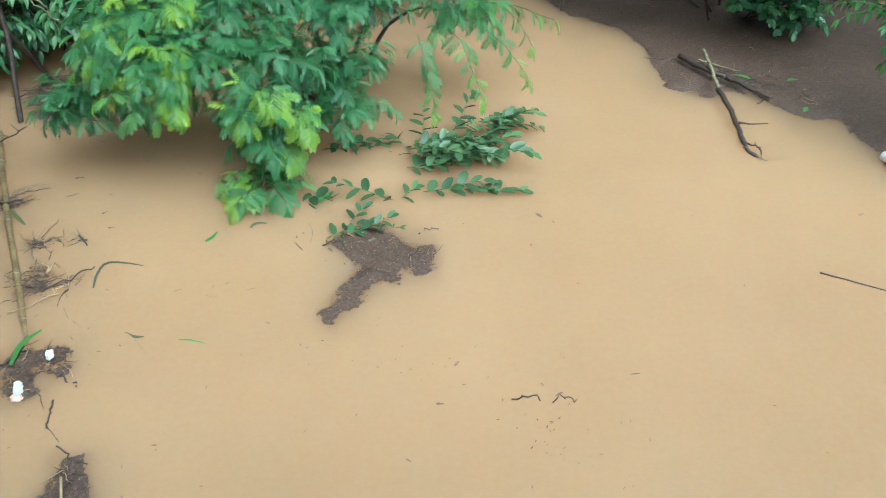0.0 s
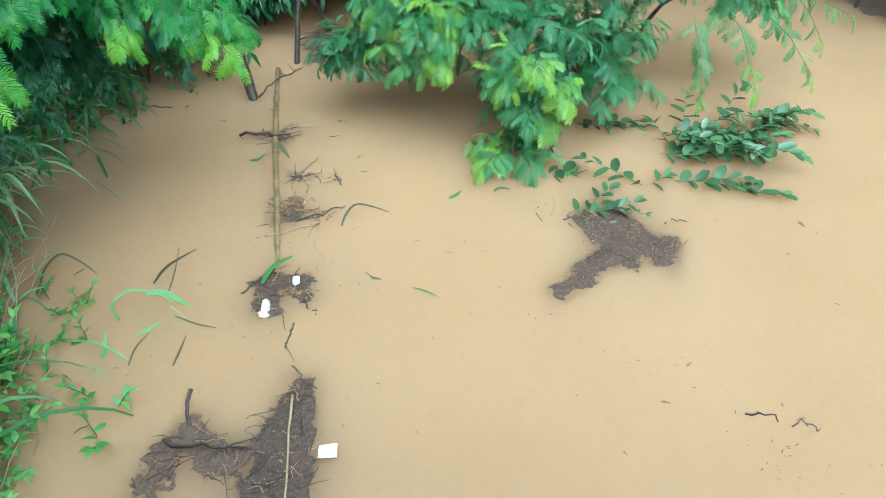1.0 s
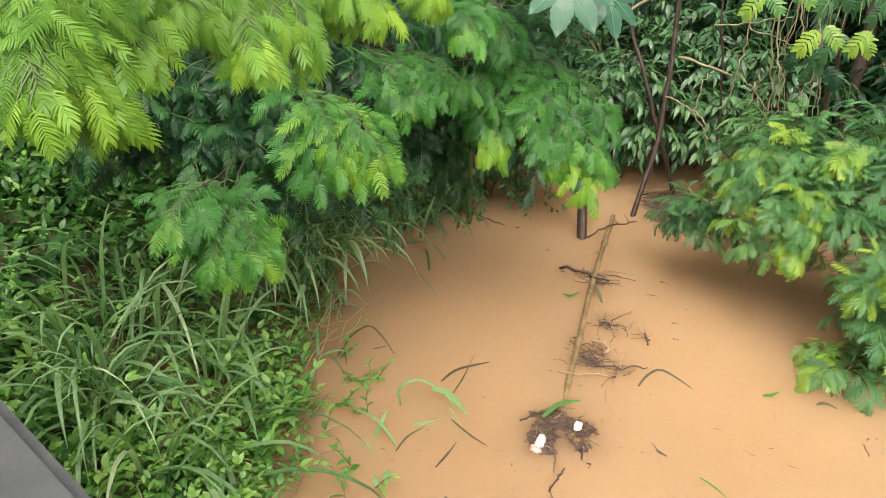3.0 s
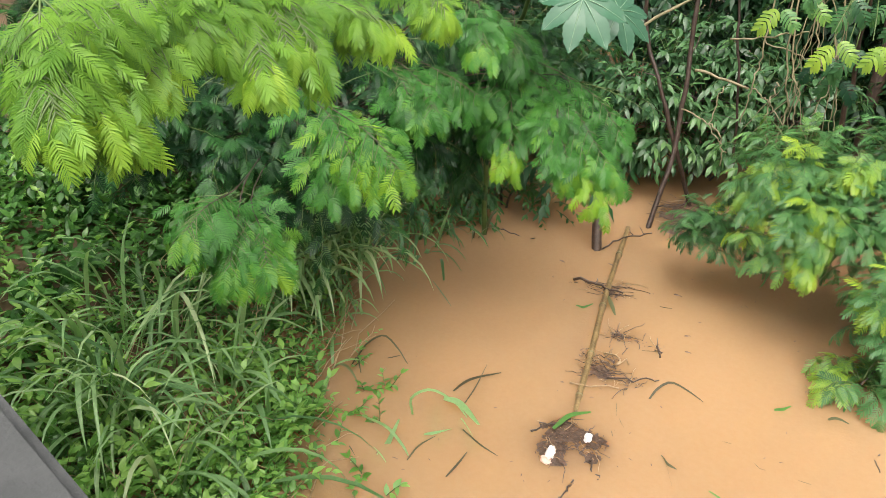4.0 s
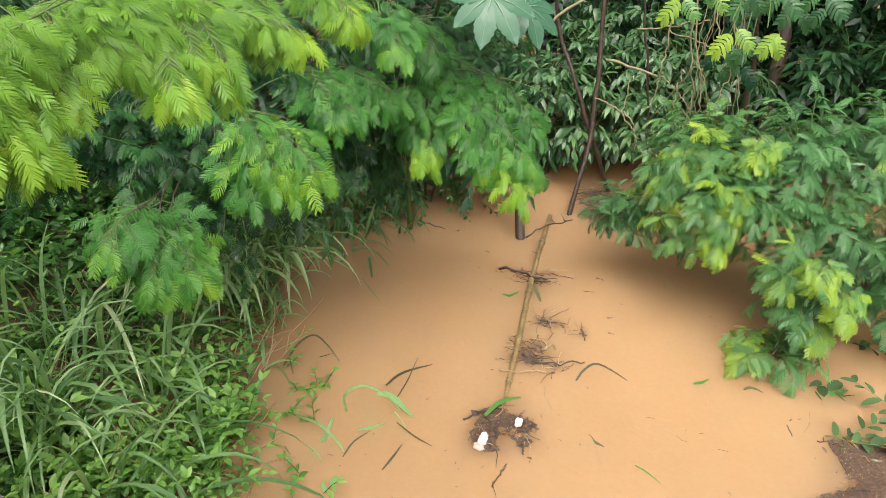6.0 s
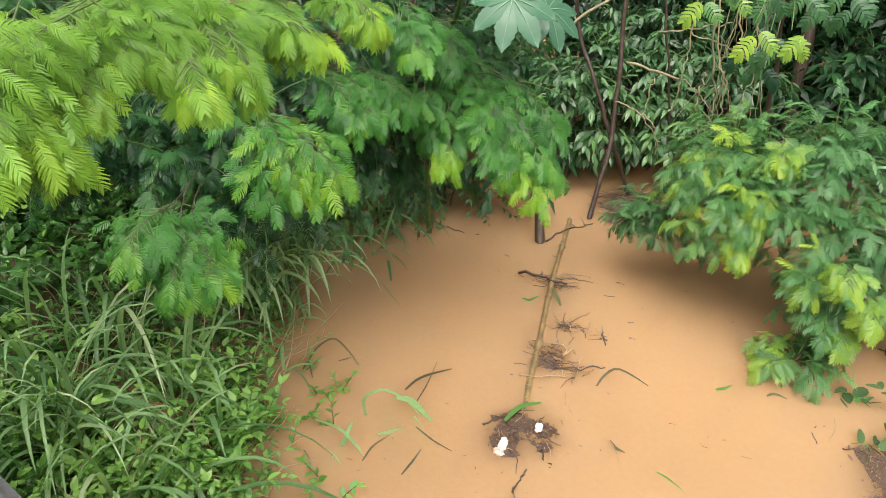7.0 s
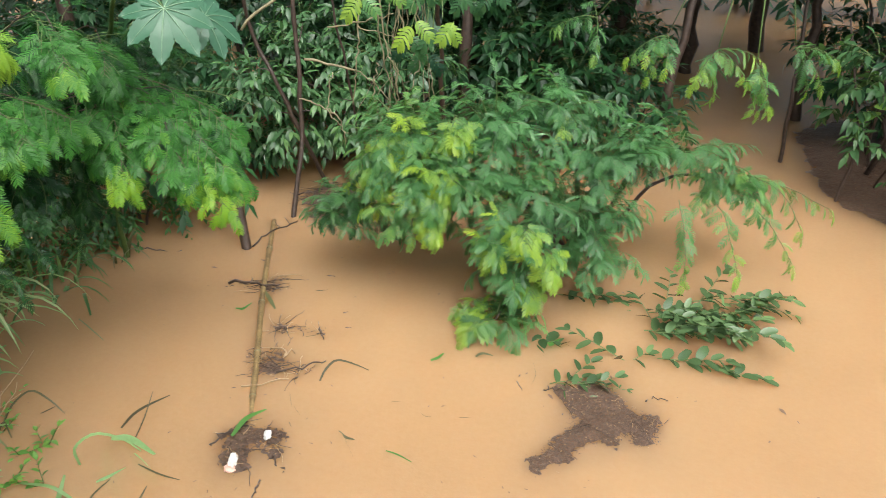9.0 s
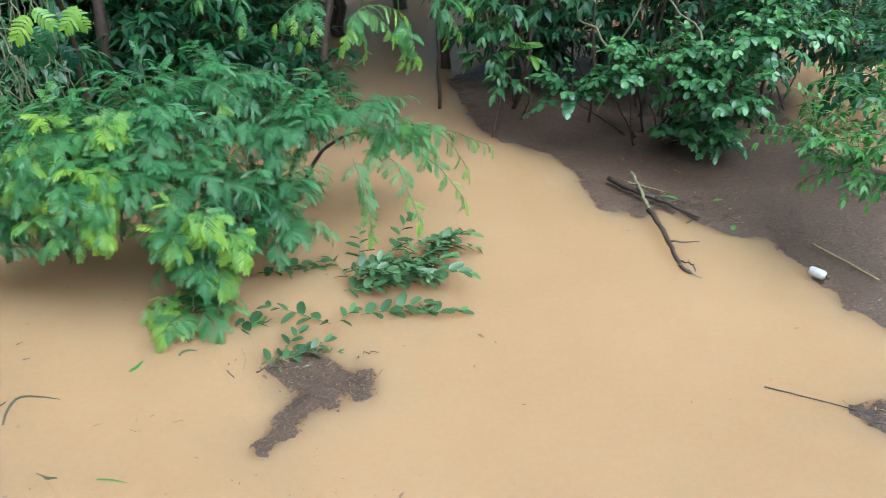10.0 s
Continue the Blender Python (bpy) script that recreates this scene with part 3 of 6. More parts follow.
    for line, tone, fresh in boughs:
        fo.spray(line, 0.1, tone * 0.9, 0.16, 0.19 if line[0][2] > 1.5 else 0.13, 10, 4, 0.6, fresh=fresh)
        limb(ob, (fork, (fork + line[0]) / 2 + (-0.1, 0.1, 0.05), *line), 0.005, 0.0008, n=16)
    limb(ob, (foot, (-4.25, 2.85, 0.7), (-4.1, 2.75, 1.6), (-3.8, 2.6, 2.3)), 0.05, 0.02, name="trunk")
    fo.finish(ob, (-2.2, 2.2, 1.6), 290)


leucaena_tree()


# ---- young bough close by, above the bank ----
def near_bough():
    ob = base("leucaena_sapling", (-3.4, 0.5, 0.0), "young leucaena with lime-green feathery leaves hanging from arching boughs", "tree")
    fo = Foliage(NEAR_PINNATE, M_NEAR)
    limb(ob, ((-3.4, 0.5, -0.1), (-3.3, 0.55, 1.2), (-3.0, 0.7, 2.3), (-2.6, 0.8, 2.6)), 0.03, 0.01, name="trunk")
    # line, age, and age of the tip
    boughs = (
        (((-2.05, 1.21, 2.6), (-1.89, 0.97, 2.55), (-1.78, 0.82, 2.49), (-1.73, 0.78, 2.45)), 0.45, 0.35),
        (((-2.05, 1.21, 2.6), (-1.86, 1.1, 2.52), (-1.75, 1.06, 2.45), (-1.69, 1.03, 2.42)), 0.45, 0.35),
        (((-2.05, 1.21, 2.6), (-1.89, 1.24, 2.52), (-1.77, 1.21, 2.45), (-1.74, 1.22, 2.4)), 0.4, 0.2),
        (((-2.05, 1.21, 2.6), (-1.81, 0.79, 2.58), (-1.7, 0.65, 2.55), (-1.65, 0.61, 2.52)), 0.42, 0.25),
        (((-1.84, 0.76, 2.66), (-1.66, 0.6, 2.55), (-1.56, 0.57, 2.47)), 0.48, 0.3),
        (((-1.76, 0.66, 2.57), (-1.63, 0.62, 2.47), (-1.58, 0.64, 2.42)), 0.48, 0.3),
        (((-2.05, 1.21, 2.6), (-1.93, 1.36, 2.5), (-1.92, 1.51, 2.44), (-1.86, 1.57, 2.41)), 0.5, 0.4),
        (((-2.2, 1.85, 2.54), (-2.06, 1.89, 2.44), (-1.97, 1.9, 2.39)), 0.45, 0.35),
        (((-2.05, 1.21, 2.6), (-1.88, 0.99, 2.56), (-1.78, 0.93, 2.51)), 0.4, 0.2),
        (((-2.05, 1.21, 2.6), (-1.89, 1.07, 2.56), (-1.79, 1.01, 2.49)), 0.4, 0.2),
        (((-1.7, 0.58, 2.68), (-1.58, 0.51, 2.54), (-1.51, 0.49, 2.48)), 0.42, 0.3),
        (((-2.05, 1.21, 2.6), (-1.88, 0.88, 2.59), (-1.77, 0.74, 2.53)), 0.42, 0.2),
        (((-2.18, 1.54, 2.54), (-2.02, 1.56, 2.46), (-1.97, 1.53, 2.41)), 0.4, 0.2),
        (((-2.05, 1.21, 2.6), (-1.87, 1.18, 2.52), (-1.75, 1.14, 2.45)), 0.4, 0.2))
    for line, tone, fresh in boughs:
        limb(ob, ((-2.6, 0.8, 2.6), (np.array((-2.6, 0.8, 2.75)) + line[0]) / 2, line[0]), 0.005, 0.003, M_TWIG, n=8)
        limb(ob, line, 0.0028, 0.0008, M_TWIG, n=12)
        fo.spray(line, 0.082, tone - 0.12, 0.12, 0.1, 12, 4, 0.75, (0.7, -0.5, 0.3), fresh * 0.6)
    fo.finish(ob, (-1.7, 1.0, 2.3), 290)


near_bough()


# ---- leucaena boughs hanging over the far water ----
def hanging_bough():
    ob = base("hanging_bough", (0.2, 6.9, 2.6), "leucaena bough with green and yellowish leaves hanging over the flood", "tree bough")
    fo = Foliage(FAR_PINNATE, M_LEUC)
    for p, d, n, tone in HANG:
        p = np.array(p)
        limb(ob, ((0.2, 6.9, 2.6), (np.array((0.2, 6.9, 2.6)) + p) / 2 + (0, 0, 0.25), p + (0, 0, 0.12)), 0.01, 0.004, M_TWIG, n=8)
        for k in range(n):
            fo.twig(p + (0, 0, 0.1), np.array(d) + rng.normal(0, 0.5, 3), 0.34, 8, 0.11, 0.9, tone, 0.3)
    fo.finish(ob, (0, 5, 1), 200)


HANG = (((-0.35, 6.4, 1.45), (0.2, -0.5, -0.1), 4, 0.4), ((0.02, 6.4, 1.38), (0.4, -0.5, -0.2), 5, 0.5), ((0.3, 6.38, 1.32), (0.4, -0.4, -0.2), 4, 0.5), ((0.55, 6.6, 1.4), (0.5, -0.3, 0.0), 4, 0.42), ((-0.9, 6.5, 1.5), (-0.2, -0.5, 0.0), 4, 0.36))
hanging_bough()
leafy_twigs = (((1.2, 7.0, 1.35), 0.1), ((1.6, 7.1, 1.35), 0.1), ((2.0, 7.25, 1.4), 0.08))

# ---- castor plant ----
def castor_leaf(lobes=8):
    """A hand-shaped leaf with broad, toothed, pointed lobes; centre at the stalk. Also its ribs."""
    v, f, ribs = [(0, 0, 0)], [], Bunch()
    angs = np.radians(np.linspace(-146, 146, lobes))
    half = np.radians(292 / (lobes - 1) / 2)
    st = (0.5, 0.57, 0.62, 0.68, 0.73, 0.79, 0.84, 0.9, 1.0)
    wd = (0.5 * np.tan(half), 0.205, 0.225, 0.19, 0.2, 0.15, 0.155, 0.09, 0.005)
    for k, a in enumerate(angs):
        ln = 1.0 - 0.3 * abs(k - (lobes - 1) / 2) / ((lobes - 1) / 2)
        d, s = np.array([np.sin(a), np.cos(a), 0]), np.array([np.cos(a), -np.sin(a), 0])
        for q, w in zip(st, wd):
            z = -0.38 * (q * ln) ** 2
            for off in (-w, 0, w):
                v.append(tuple(d * q * ln + s * off * (1 if q == 0.5 else ln) + np.array([0, 0, z - (0.05 * q if off == 0 else 0)])))
        o = 1 + k * 27
        f += [(0, o, o + 1), (0, o + 1, o + 2)]
        for i in range(8):
            a0 = o + 3 * i
            f += [(a0, a0 + 3, a0 + 4, a0 + 1), (a0 + 1, a0 + 4, a0 + 5, a0 + 2)]
        rv, rq, _ = swept([d * q * ln + np.array([0, 0, -0.38 * (q * ln) ** 2 - 0.05 * q + 0.006]) for q in (0.0, 0.25, 0.5, 0.75, 0.97)], np.linspace(0.012, 0.003, 5), 4)
        ribs.add(rv, rq)
    return v, f, ribs


def castor_plant():
    ob = base("castor_plant", (-3.9, 4.4, 0.0), "castor plant with large pale green hand-shaped leaves", "plant")
    v, f, ribs = castor_leaf()
    me = bpy.data.meshes.new("leaf")
    me.from_pydata(v, [], f)
    me.materials.append(M_CASTOR)
    me.attributes.new("tone", "FLOAT", "POINT").data.foreach_set("value", np.full(len(v), 0.34, np.float32))
    me.polygons.foreach_set("use_smooth", [True] * len(me.polygons))
    rib_mesh = ribs.mesh("leaf_rib", M_RIB)
    at = np.array(ob.location)
    limb(ob, ((-3.9, 4.4, -0.2), (-3.7, 4.2, 1.2), (-3.0, 3.7, 2.15)), 0.022, 0.012, M_TWIG, "stem")
    for p, d, up, size in (((-2.54, 3.47, 2.13), (0.55, -0.45, -0.6), (0.5, -0.6, 0.62), 0.28), ((-2.5, 3.74, 2.04), (0.75, 0.1, -0.55), (0.4, -0.3, 0.8), 0.24),
                           ((-2.95, 3.45, 2.35), (-0.3, -0.8, -0.3), (0.3, -0.4, 0.85), 0.26), ((-2.75, 3.9, 2.35), (0.4, 0.8, -0.3), (0.2, -0.3, 0.9), 0.24)):
        lf = new("leaf", me)
        lf.parent = ob
        lf.matrix_basis = Matrix(frame_of(np.array(p) - at, d, up, size).tolist())
        under(new("leaf_rib", rib_mesh), lf, "pale ribs")
        limb(ob, ((-3.0, 3.7, 2.15), (np.array((-3.0, 3.7, 2.2)) + p) / 2 + (0, 0, 0.08), p), 0.008, 0.005, M_TWIG, "stalk", 8)


castor_plant()


# ---- shoots with broad feathery leaves beside the vines ----
def broad_mimosa():
    ob = base("mimosa_tree", (-2.0, 6.3, 0.0), "slender tree with broad pale feathery leaves above the vines", "tree")
    fo = Foliage(BIG_PINNATE, M_LEUC)
    limb(ob, ((-2.0, 6.3, -0.3), (-2.05, 6.2, 1.0), (-1.9, 5.6, 2.2)), 0.03, 0.012, name="trunk")
    for p, tone in (((-1.79, 4.84, 1.89), 0.7), ((-1.6, 4.9, 1.87), 0.75), ((-1.97, 5.01, 2), 0.45), ((-1.82, 5.07, 2), 0.3), ((-1.61, 5.14, 2.01), 0.3), ((-1.5, 5.28, 2.03), 0.25), ((-1.41, 5.3, 2.03), 0.25), ((-2.13, 4.84, 1.99), 0.75), ((-2.07, 4.98, 2.04), 0.3), ((-1.59, 5.34, 1.9), 0.2), ((-1.81, 5.32, 1.68), 0.15), ((-1.96, 5.26, 1.63), 0.15), ((-1.89, 5.35, 1.48), 0.1)):
        p = np.array(p)
        limb(ob, ((-1.95, 5.8, 2.1), (np.array((-1.95, 5.8, 2.3)) + p) / 2, p), 0.006, 0.003, M_TWIG, n=6)
        for turn in (-0.4, 0.5):
            fo.leaf(p + rng.normal(0, 0.03, 3), (turn + 0.1, -0.25 + 0.3 * turn, -0.7 + 0.5 * abs(turn)), (0.3, -0.75, 0.5), 0.15 * rng.uniform(0.85, 1.1), tone + rng.normal(0, 0.05))
    fo.finish(ob, (-1.8, 4.5, 1.8), 290)


broad_mimosa()


# ---- leafy bushes of other kinds ----
def leafy_bush(name, foot, masses, templates, mat, size, label, category="bush", leaves=8, droop=0.8, hang=0.4, single=250, near=(0, 3, 1), stems=True, tip=0.2, below=-0.35, group="", dense=1.0, trunk=None):
    ob = base(name, foot, label, category, group)
    fo = Foliage(templates, mat)
    for c, r, n, tone in masses:
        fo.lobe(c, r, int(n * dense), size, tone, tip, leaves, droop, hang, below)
        if stems:
            limb(ob, (foot, (np.array(foot) + c) / 2 + rng.normal(0, 0.08, 3), c), 0.014, 0.004)
    if trunk:
        limb(ob, trunk, 0.016, 0.007, name="trunk")
    fo.finish(ob, near, single)
    return ob


leafy_bush("coffee_bush", (-3.4, 6.9, -0.25), tuple((c, (0.3, 0.28, 0.24), 15, tone) for c, tone in (
    ((-3.46, 6.1, 0.76), 0.3), ((-3.16, 6.35, 0.71), 0.34), ((-2.82, 6.45, 0.73), 0.34), ((-3.2, 6.65, 0.98), 0.24), ((-3.59, 6.35, 1.02), 0.24), ((-3.6, 5.9, 0.85), 0.28), ((-3.5, 5.95, 0.5), 0.3), ((-3.22, 6.4, 0.4), 0.3),
    ((-2.81, 6.4, 0.5), 0.32), ((-3.61, 6.75, 1.19), 0.2), ((-3.17, 6.95, 1.23), 0.2), ((-2.86, 6.7, 1.04), 0.26), ((-3.7, 5.9, 0.3), 0.26), ((-2.45, 6.6, 0.5), 0.24), ((-2.4, 6.7, 0.95), 0.22), ((-3.9, 6.3, 0.7), 0.2))),
    LONG_LEAF, M_GLOSS, 0.125, "shaded bush with glossy dark green pointed leaves at the water's edge", near=(-3, 5, 0.5), hang=0.65, dense=1.5)

leafy_bush("round_leaf_bush", (2.75, 7.6, -0.2), (
    ((2.81, 6.91, 0.25), (0.24, 0.22, 0.2), 9, 0.36), ((3.16, 6.85, 0.22), (0.24, 0.22, 0.2), 9, 0.36), ((3, 7.1, 0.42), (0.24, 0.22, 0.2), 9, 0.36),
    ((3.34, 7, 0.4), (0.24, 0.22, 0.2), 9, 0.36), ((2.58, 7.5, 0.5), (0.24, 0.22, 0.2), 9, 0.36), ((3.49, 7.06, 0.8), (0.24, 0.22, 0.2), 9, 0.36),
    ((1.85, 7.1, 0.5), (0.3, 0.25, 0.3), 9, 0.3), ((2.3, 6.85, 0.75), (0.35, 0.3, 0.3), 12, 0.36), ((2.8, 6.65, 0.98), (0.4, 0.3, 0.32), 15, 0.42),
    ((3.25, 6.45, 1.18), (0.4, 0.3, 0.32), 15, 0.46), ((2.75, 6.55, 0.8), (0.3, 0.25, 0.26), 11, 0.38), ((3.6, 6.6, 1.25), (0.36, 0.3, 0.3), 12, 0.46),
    ((3.3, 6.9, 1.4), (0.4, 0.35, 0.3), 12, 0.4), ((3.0, 6.3, 0.75), (0.3, 0.28, 0.3), 10, 0.36), ((2.12, 7.05, 0.71), (0.16, 0.14, 0.12), 4, 0.4),
    ((2.24, 6.9, 1.05), (0.14, 0.12, 0.1), 4, 0.5)),
    ROUND_LEAF, M_ROUND, 0.08, "bush with rounded glossy blue-green leaves over the debris", near=(2.6, 5, 0.6), leaves=10, hang=0.3, dense=2.0)

leafy_bush("laurel_shrub", (3.5, 5.2, -0.2), (
    ((3.3, 5.45, 0.75), (0.36, 0.3, 0.3), 14, 0.42), ((3.35, 4.95, 0.75), (0.34, 0.3, 0.32), 13, 0.4),
    ((3.7, 5.5, 1.0), (0.36, 0.34, 0.3), 12, 0.36), ((3.6, 4.8, 1.0), (0.4, 0.34, 0.3), 12, 0.36)),
    LONG_LEAF, M_HERB, 0.085, "bright green shrub with narrow leaves standing in the debris", near=(2.6, 4.2, 0.6), leaves=9, dense=2.2, stems=False)

leafy_bush("young_tree", (1.18, 7.43, -0.15), (
    ((1.1, 7.66, 0.72), (0.2, 0.18, 0.16), 7, 0.36), ((1.24, 7.7, 0.95), (0.26, 0.2, 0.2), 9, 0.36), ((1.32, 7.55, 0.5), (0.16, 0.14, 0.16), 6, 0.42), ((0.95, 7.75, 1.1), (0.26, 0.2, 0.2), 8, 0.3)),
    LONG_LEAF, M_GLOSS, 0.13, "thin young tree with drooping leaves rooted in floating debris", "tree", near=(1.2, 6.5, 0.6), single=200, stems=False, trunk=((1.18, 7.43, -0.2), (1.27, 7.55, 0.5), (1.15, 7.7, 1.0), (1.0, 7.8, 1.5)))

leafy_bush("hanging_branch", (1.6, 8.0, 2.4), tuple((c, (0.26, 0.22, 0.2), 8, tone) for c, tone in leafy_twigs), LONG_LEAF, M_GLOSS, 0.13, "leafy branch of a shade tree hanging low", "tree bough", near=(1.5, 6, 1), single=120, hang=0.6)

# a few broad yellow-green leaves
leafy_bush("yellowing_sapling", (1.5, 7.9, -0.15), (((1.46, 7.68, 0.72), (0.12, 0.1, 0.14), 3, 0.8),), ROUND_LEAF, M_WEED, 0.17, "sapling with a few broad yellow-green leaves", "tree", leaves=3, single=30)


# ---- trees behind, whose crowns, mostly unseen overhead, are added to shade the water ----
def back_tree(foot, lean, height, radius, tone, size=0.3, lobes=6):
    ob = base("shade_tree", foot, "tree standing in the flood, its dense leafy crown coloured dark for shade", "tree", "trees standing in the flood")
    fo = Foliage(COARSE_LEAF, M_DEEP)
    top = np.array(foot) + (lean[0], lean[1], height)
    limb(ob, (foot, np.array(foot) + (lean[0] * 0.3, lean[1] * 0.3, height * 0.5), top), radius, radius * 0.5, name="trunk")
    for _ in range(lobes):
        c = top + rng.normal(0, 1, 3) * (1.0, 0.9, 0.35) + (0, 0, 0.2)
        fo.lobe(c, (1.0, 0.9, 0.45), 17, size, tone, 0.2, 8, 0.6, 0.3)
        limb(ob, (top - (0, 0, height * 0.3), (top + c) / 2, c), radius * 0.3, 0.008)
    fo.finish(ob, (0, 4, 1), 0)
    return ob


for foot, lean, h, r, tone in (
        ((-1.15, 9.9, -0.3), (0.1, 0.2, 0), 3.0, 0.15, 0.35), ((-0.42, 7.4, -0.3), (0.35, 0.6, 0), 2.9, 0.05, 0.4), ((0.75, 8.2, -0.3), (-0.1, 0.8, 0), 2.8, 0.022, 0.4),
        ((1.9, 9.2, -0.3), (0.3, 0.2, 0), 2.6, 0.06, 0.35), ((2.6, 9.0, -0.3), (0.2, 0.3, 0), 2.7, 0.07, 0.35), ((3.6, 8.7, -0.3), (0.1, 0.2, 0), 2.6, 0.06, 0.35),
        ((-2.9, 8.6, -0.3), (0.1, 0.3, 0), 2.6, 0.09, 0.3), ((-4.3, 7.4, -0.2), (0.1, 0.2, 0), 2.5, 0.08, 0.3), ((-5.3, 5.6, 0.0), (0.1, 0.2, 0), 2.5, 0.08, 0.35),
        ((-7.4, 3.2, 0.3), (0.0, 0.1, 0), 2.8, 0.08, 0.4), ((0.4, 12.5, -0.3), (0, 0.2, 0), 3.0, 0.12, 0.3), ((-3.5, 12.0, -0.3), (0, 0.2, 0), 2.8, 0.12, 0.3),
        ((3.6, 12.5, -0.3), (0, 0.2, 0), 2.8, 0.12, 0.3), ((6.6, 11.8, -0.3), (0, 0.2, 0), 2.2, 0.1, 0.4), ((-6.8, 9.0, 0.0), (0, 0.2, 0), 2.6, 0.1, 0.3), ((-1.6, 8.4, -0.3), (0.1, 0.3, 0), 2.8, 0.08, 0.3), ((-2.2, 7.2, -0.3), (0.0, 0.3, 0), 2.9, 0.07, 0.3), ((-5.2, 8.2, -0.1), (0.0, 0.3, 0), 2.7, 0.08, 0.3),
        ((-0.4, 11.0, -0.3), (0, 0.3, 0), 2.8, 0.1, 0.3), ((2.0, 11.2, -0.3), (0, 0.3, 0), 2.8, 0.1, 0.3), ((0.9, 9.6, -0.3), (0, 0.3, 0), 2.9, 0.07, 0.3), ((-7.2, 5.5, 0.3), (0, 0.2, 0), 2.7, 0.1, 0.35), ((3.2, 10.0, -0.3), (0, 0.3, 0), 2.8, 0.08, 0.3)):
    back_tree(foot, lean, h, r, tone, lobes=6 if foot[0] > -2 else 4)

# undergrowth in the shade, which is also put into its dark leaf colour
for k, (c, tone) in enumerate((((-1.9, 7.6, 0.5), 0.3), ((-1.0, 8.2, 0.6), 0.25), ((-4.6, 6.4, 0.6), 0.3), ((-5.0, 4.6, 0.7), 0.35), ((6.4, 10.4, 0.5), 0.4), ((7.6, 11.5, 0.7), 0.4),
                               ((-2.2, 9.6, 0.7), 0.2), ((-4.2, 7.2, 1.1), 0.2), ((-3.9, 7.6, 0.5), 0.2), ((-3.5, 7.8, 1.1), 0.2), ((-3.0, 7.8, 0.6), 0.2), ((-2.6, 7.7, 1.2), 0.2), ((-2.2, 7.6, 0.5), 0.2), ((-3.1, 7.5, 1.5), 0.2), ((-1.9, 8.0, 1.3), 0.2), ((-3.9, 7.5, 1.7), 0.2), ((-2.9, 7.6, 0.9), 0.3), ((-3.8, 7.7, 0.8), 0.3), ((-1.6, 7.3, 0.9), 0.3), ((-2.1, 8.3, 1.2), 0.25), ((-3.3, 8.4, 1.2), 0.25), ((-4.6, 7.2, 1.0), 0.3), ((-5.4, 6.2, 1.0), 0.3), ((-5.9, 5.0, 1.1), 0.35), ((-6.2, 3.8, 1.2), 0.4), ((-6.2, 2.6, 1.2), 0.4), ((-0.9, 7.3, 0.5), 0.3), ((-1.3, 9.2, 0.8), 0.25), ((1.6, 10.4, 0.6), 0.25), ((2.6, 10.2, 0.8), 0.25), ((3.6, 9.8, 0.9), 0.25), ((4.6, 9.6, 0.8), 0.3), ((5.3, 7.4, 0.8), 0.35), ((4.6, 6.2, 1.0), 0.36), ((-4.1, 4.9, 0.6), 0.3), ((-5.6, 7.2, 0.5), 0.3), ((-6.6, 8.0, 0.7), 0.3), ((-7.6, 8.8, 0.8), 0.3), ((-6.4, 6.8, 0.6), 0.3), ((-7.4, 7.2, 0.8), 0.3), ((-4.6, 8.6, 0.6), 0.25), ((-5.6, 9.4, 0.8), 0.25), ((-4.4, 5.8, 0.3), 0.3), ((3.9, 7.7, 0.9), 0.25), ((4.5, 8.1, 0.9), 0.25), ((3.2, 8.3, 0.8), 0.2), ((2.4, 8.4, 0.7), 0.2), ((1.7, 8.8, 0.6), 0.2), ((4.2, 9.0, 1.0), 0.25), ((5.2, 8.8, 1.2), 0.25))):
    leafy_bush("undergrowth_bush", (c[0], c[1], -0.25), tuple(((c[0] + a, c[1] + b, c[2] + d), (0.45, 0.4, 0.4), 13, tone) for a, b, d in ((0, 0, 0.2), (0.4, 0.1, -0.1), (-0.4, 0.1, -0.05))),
               COARSE_LEAF, M_DEEP, 0.16, "undergrowth bush in the flood, its green leaves coloured dark for shade", single=0, dense=1.6, group="undergrowth in the shade")

for x, y in ((-6.5, 1.5), (-7.0, 2.3), (-6.8, 0.9), (-6.0, 1.9), (-5.7, 2.9)):
    leafy_bush("bank_bush", (x, y, 0.1), tuple(((x + a, y + b, 0.75 + d), (0.42, 0.4, 0.35), 14, 0.3) for a, b, d in ((0, 0, 0.15), (0.4, 0.1, -0.1), (-0.3, 0.1, -0.05))),
               WEED_LEAF, M_HERB, 0.1, "leafy dark green bush on the higher bank", single=0, group="bushes of the bank")


# ---- far woods beyond the flood ----
def far_woods():
    # the gloom of the woods lies in this leaf colour
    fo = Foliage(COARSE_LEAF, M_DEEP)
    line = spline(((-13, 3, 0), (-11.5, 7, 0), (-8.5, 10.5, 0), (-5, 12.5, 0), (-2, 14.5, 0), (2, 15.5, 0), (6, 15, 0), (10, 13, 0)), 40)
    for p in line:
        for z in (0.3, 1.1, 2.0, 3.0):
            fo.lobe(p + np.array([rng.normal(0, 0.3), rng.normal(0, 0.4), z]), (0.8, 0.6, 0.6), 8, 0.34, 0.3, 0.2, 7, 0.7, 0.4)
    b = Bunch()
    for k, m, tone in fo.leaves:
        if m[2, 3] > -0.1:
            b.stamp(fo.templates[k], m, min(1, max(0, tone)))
    tagged(new("far_woods", b.mesh("far_woods", M_DEEP)), "dense woods beyond the flooded ground, leaves coloured dark for shade", "woods", kind="stuff")


far_woods()


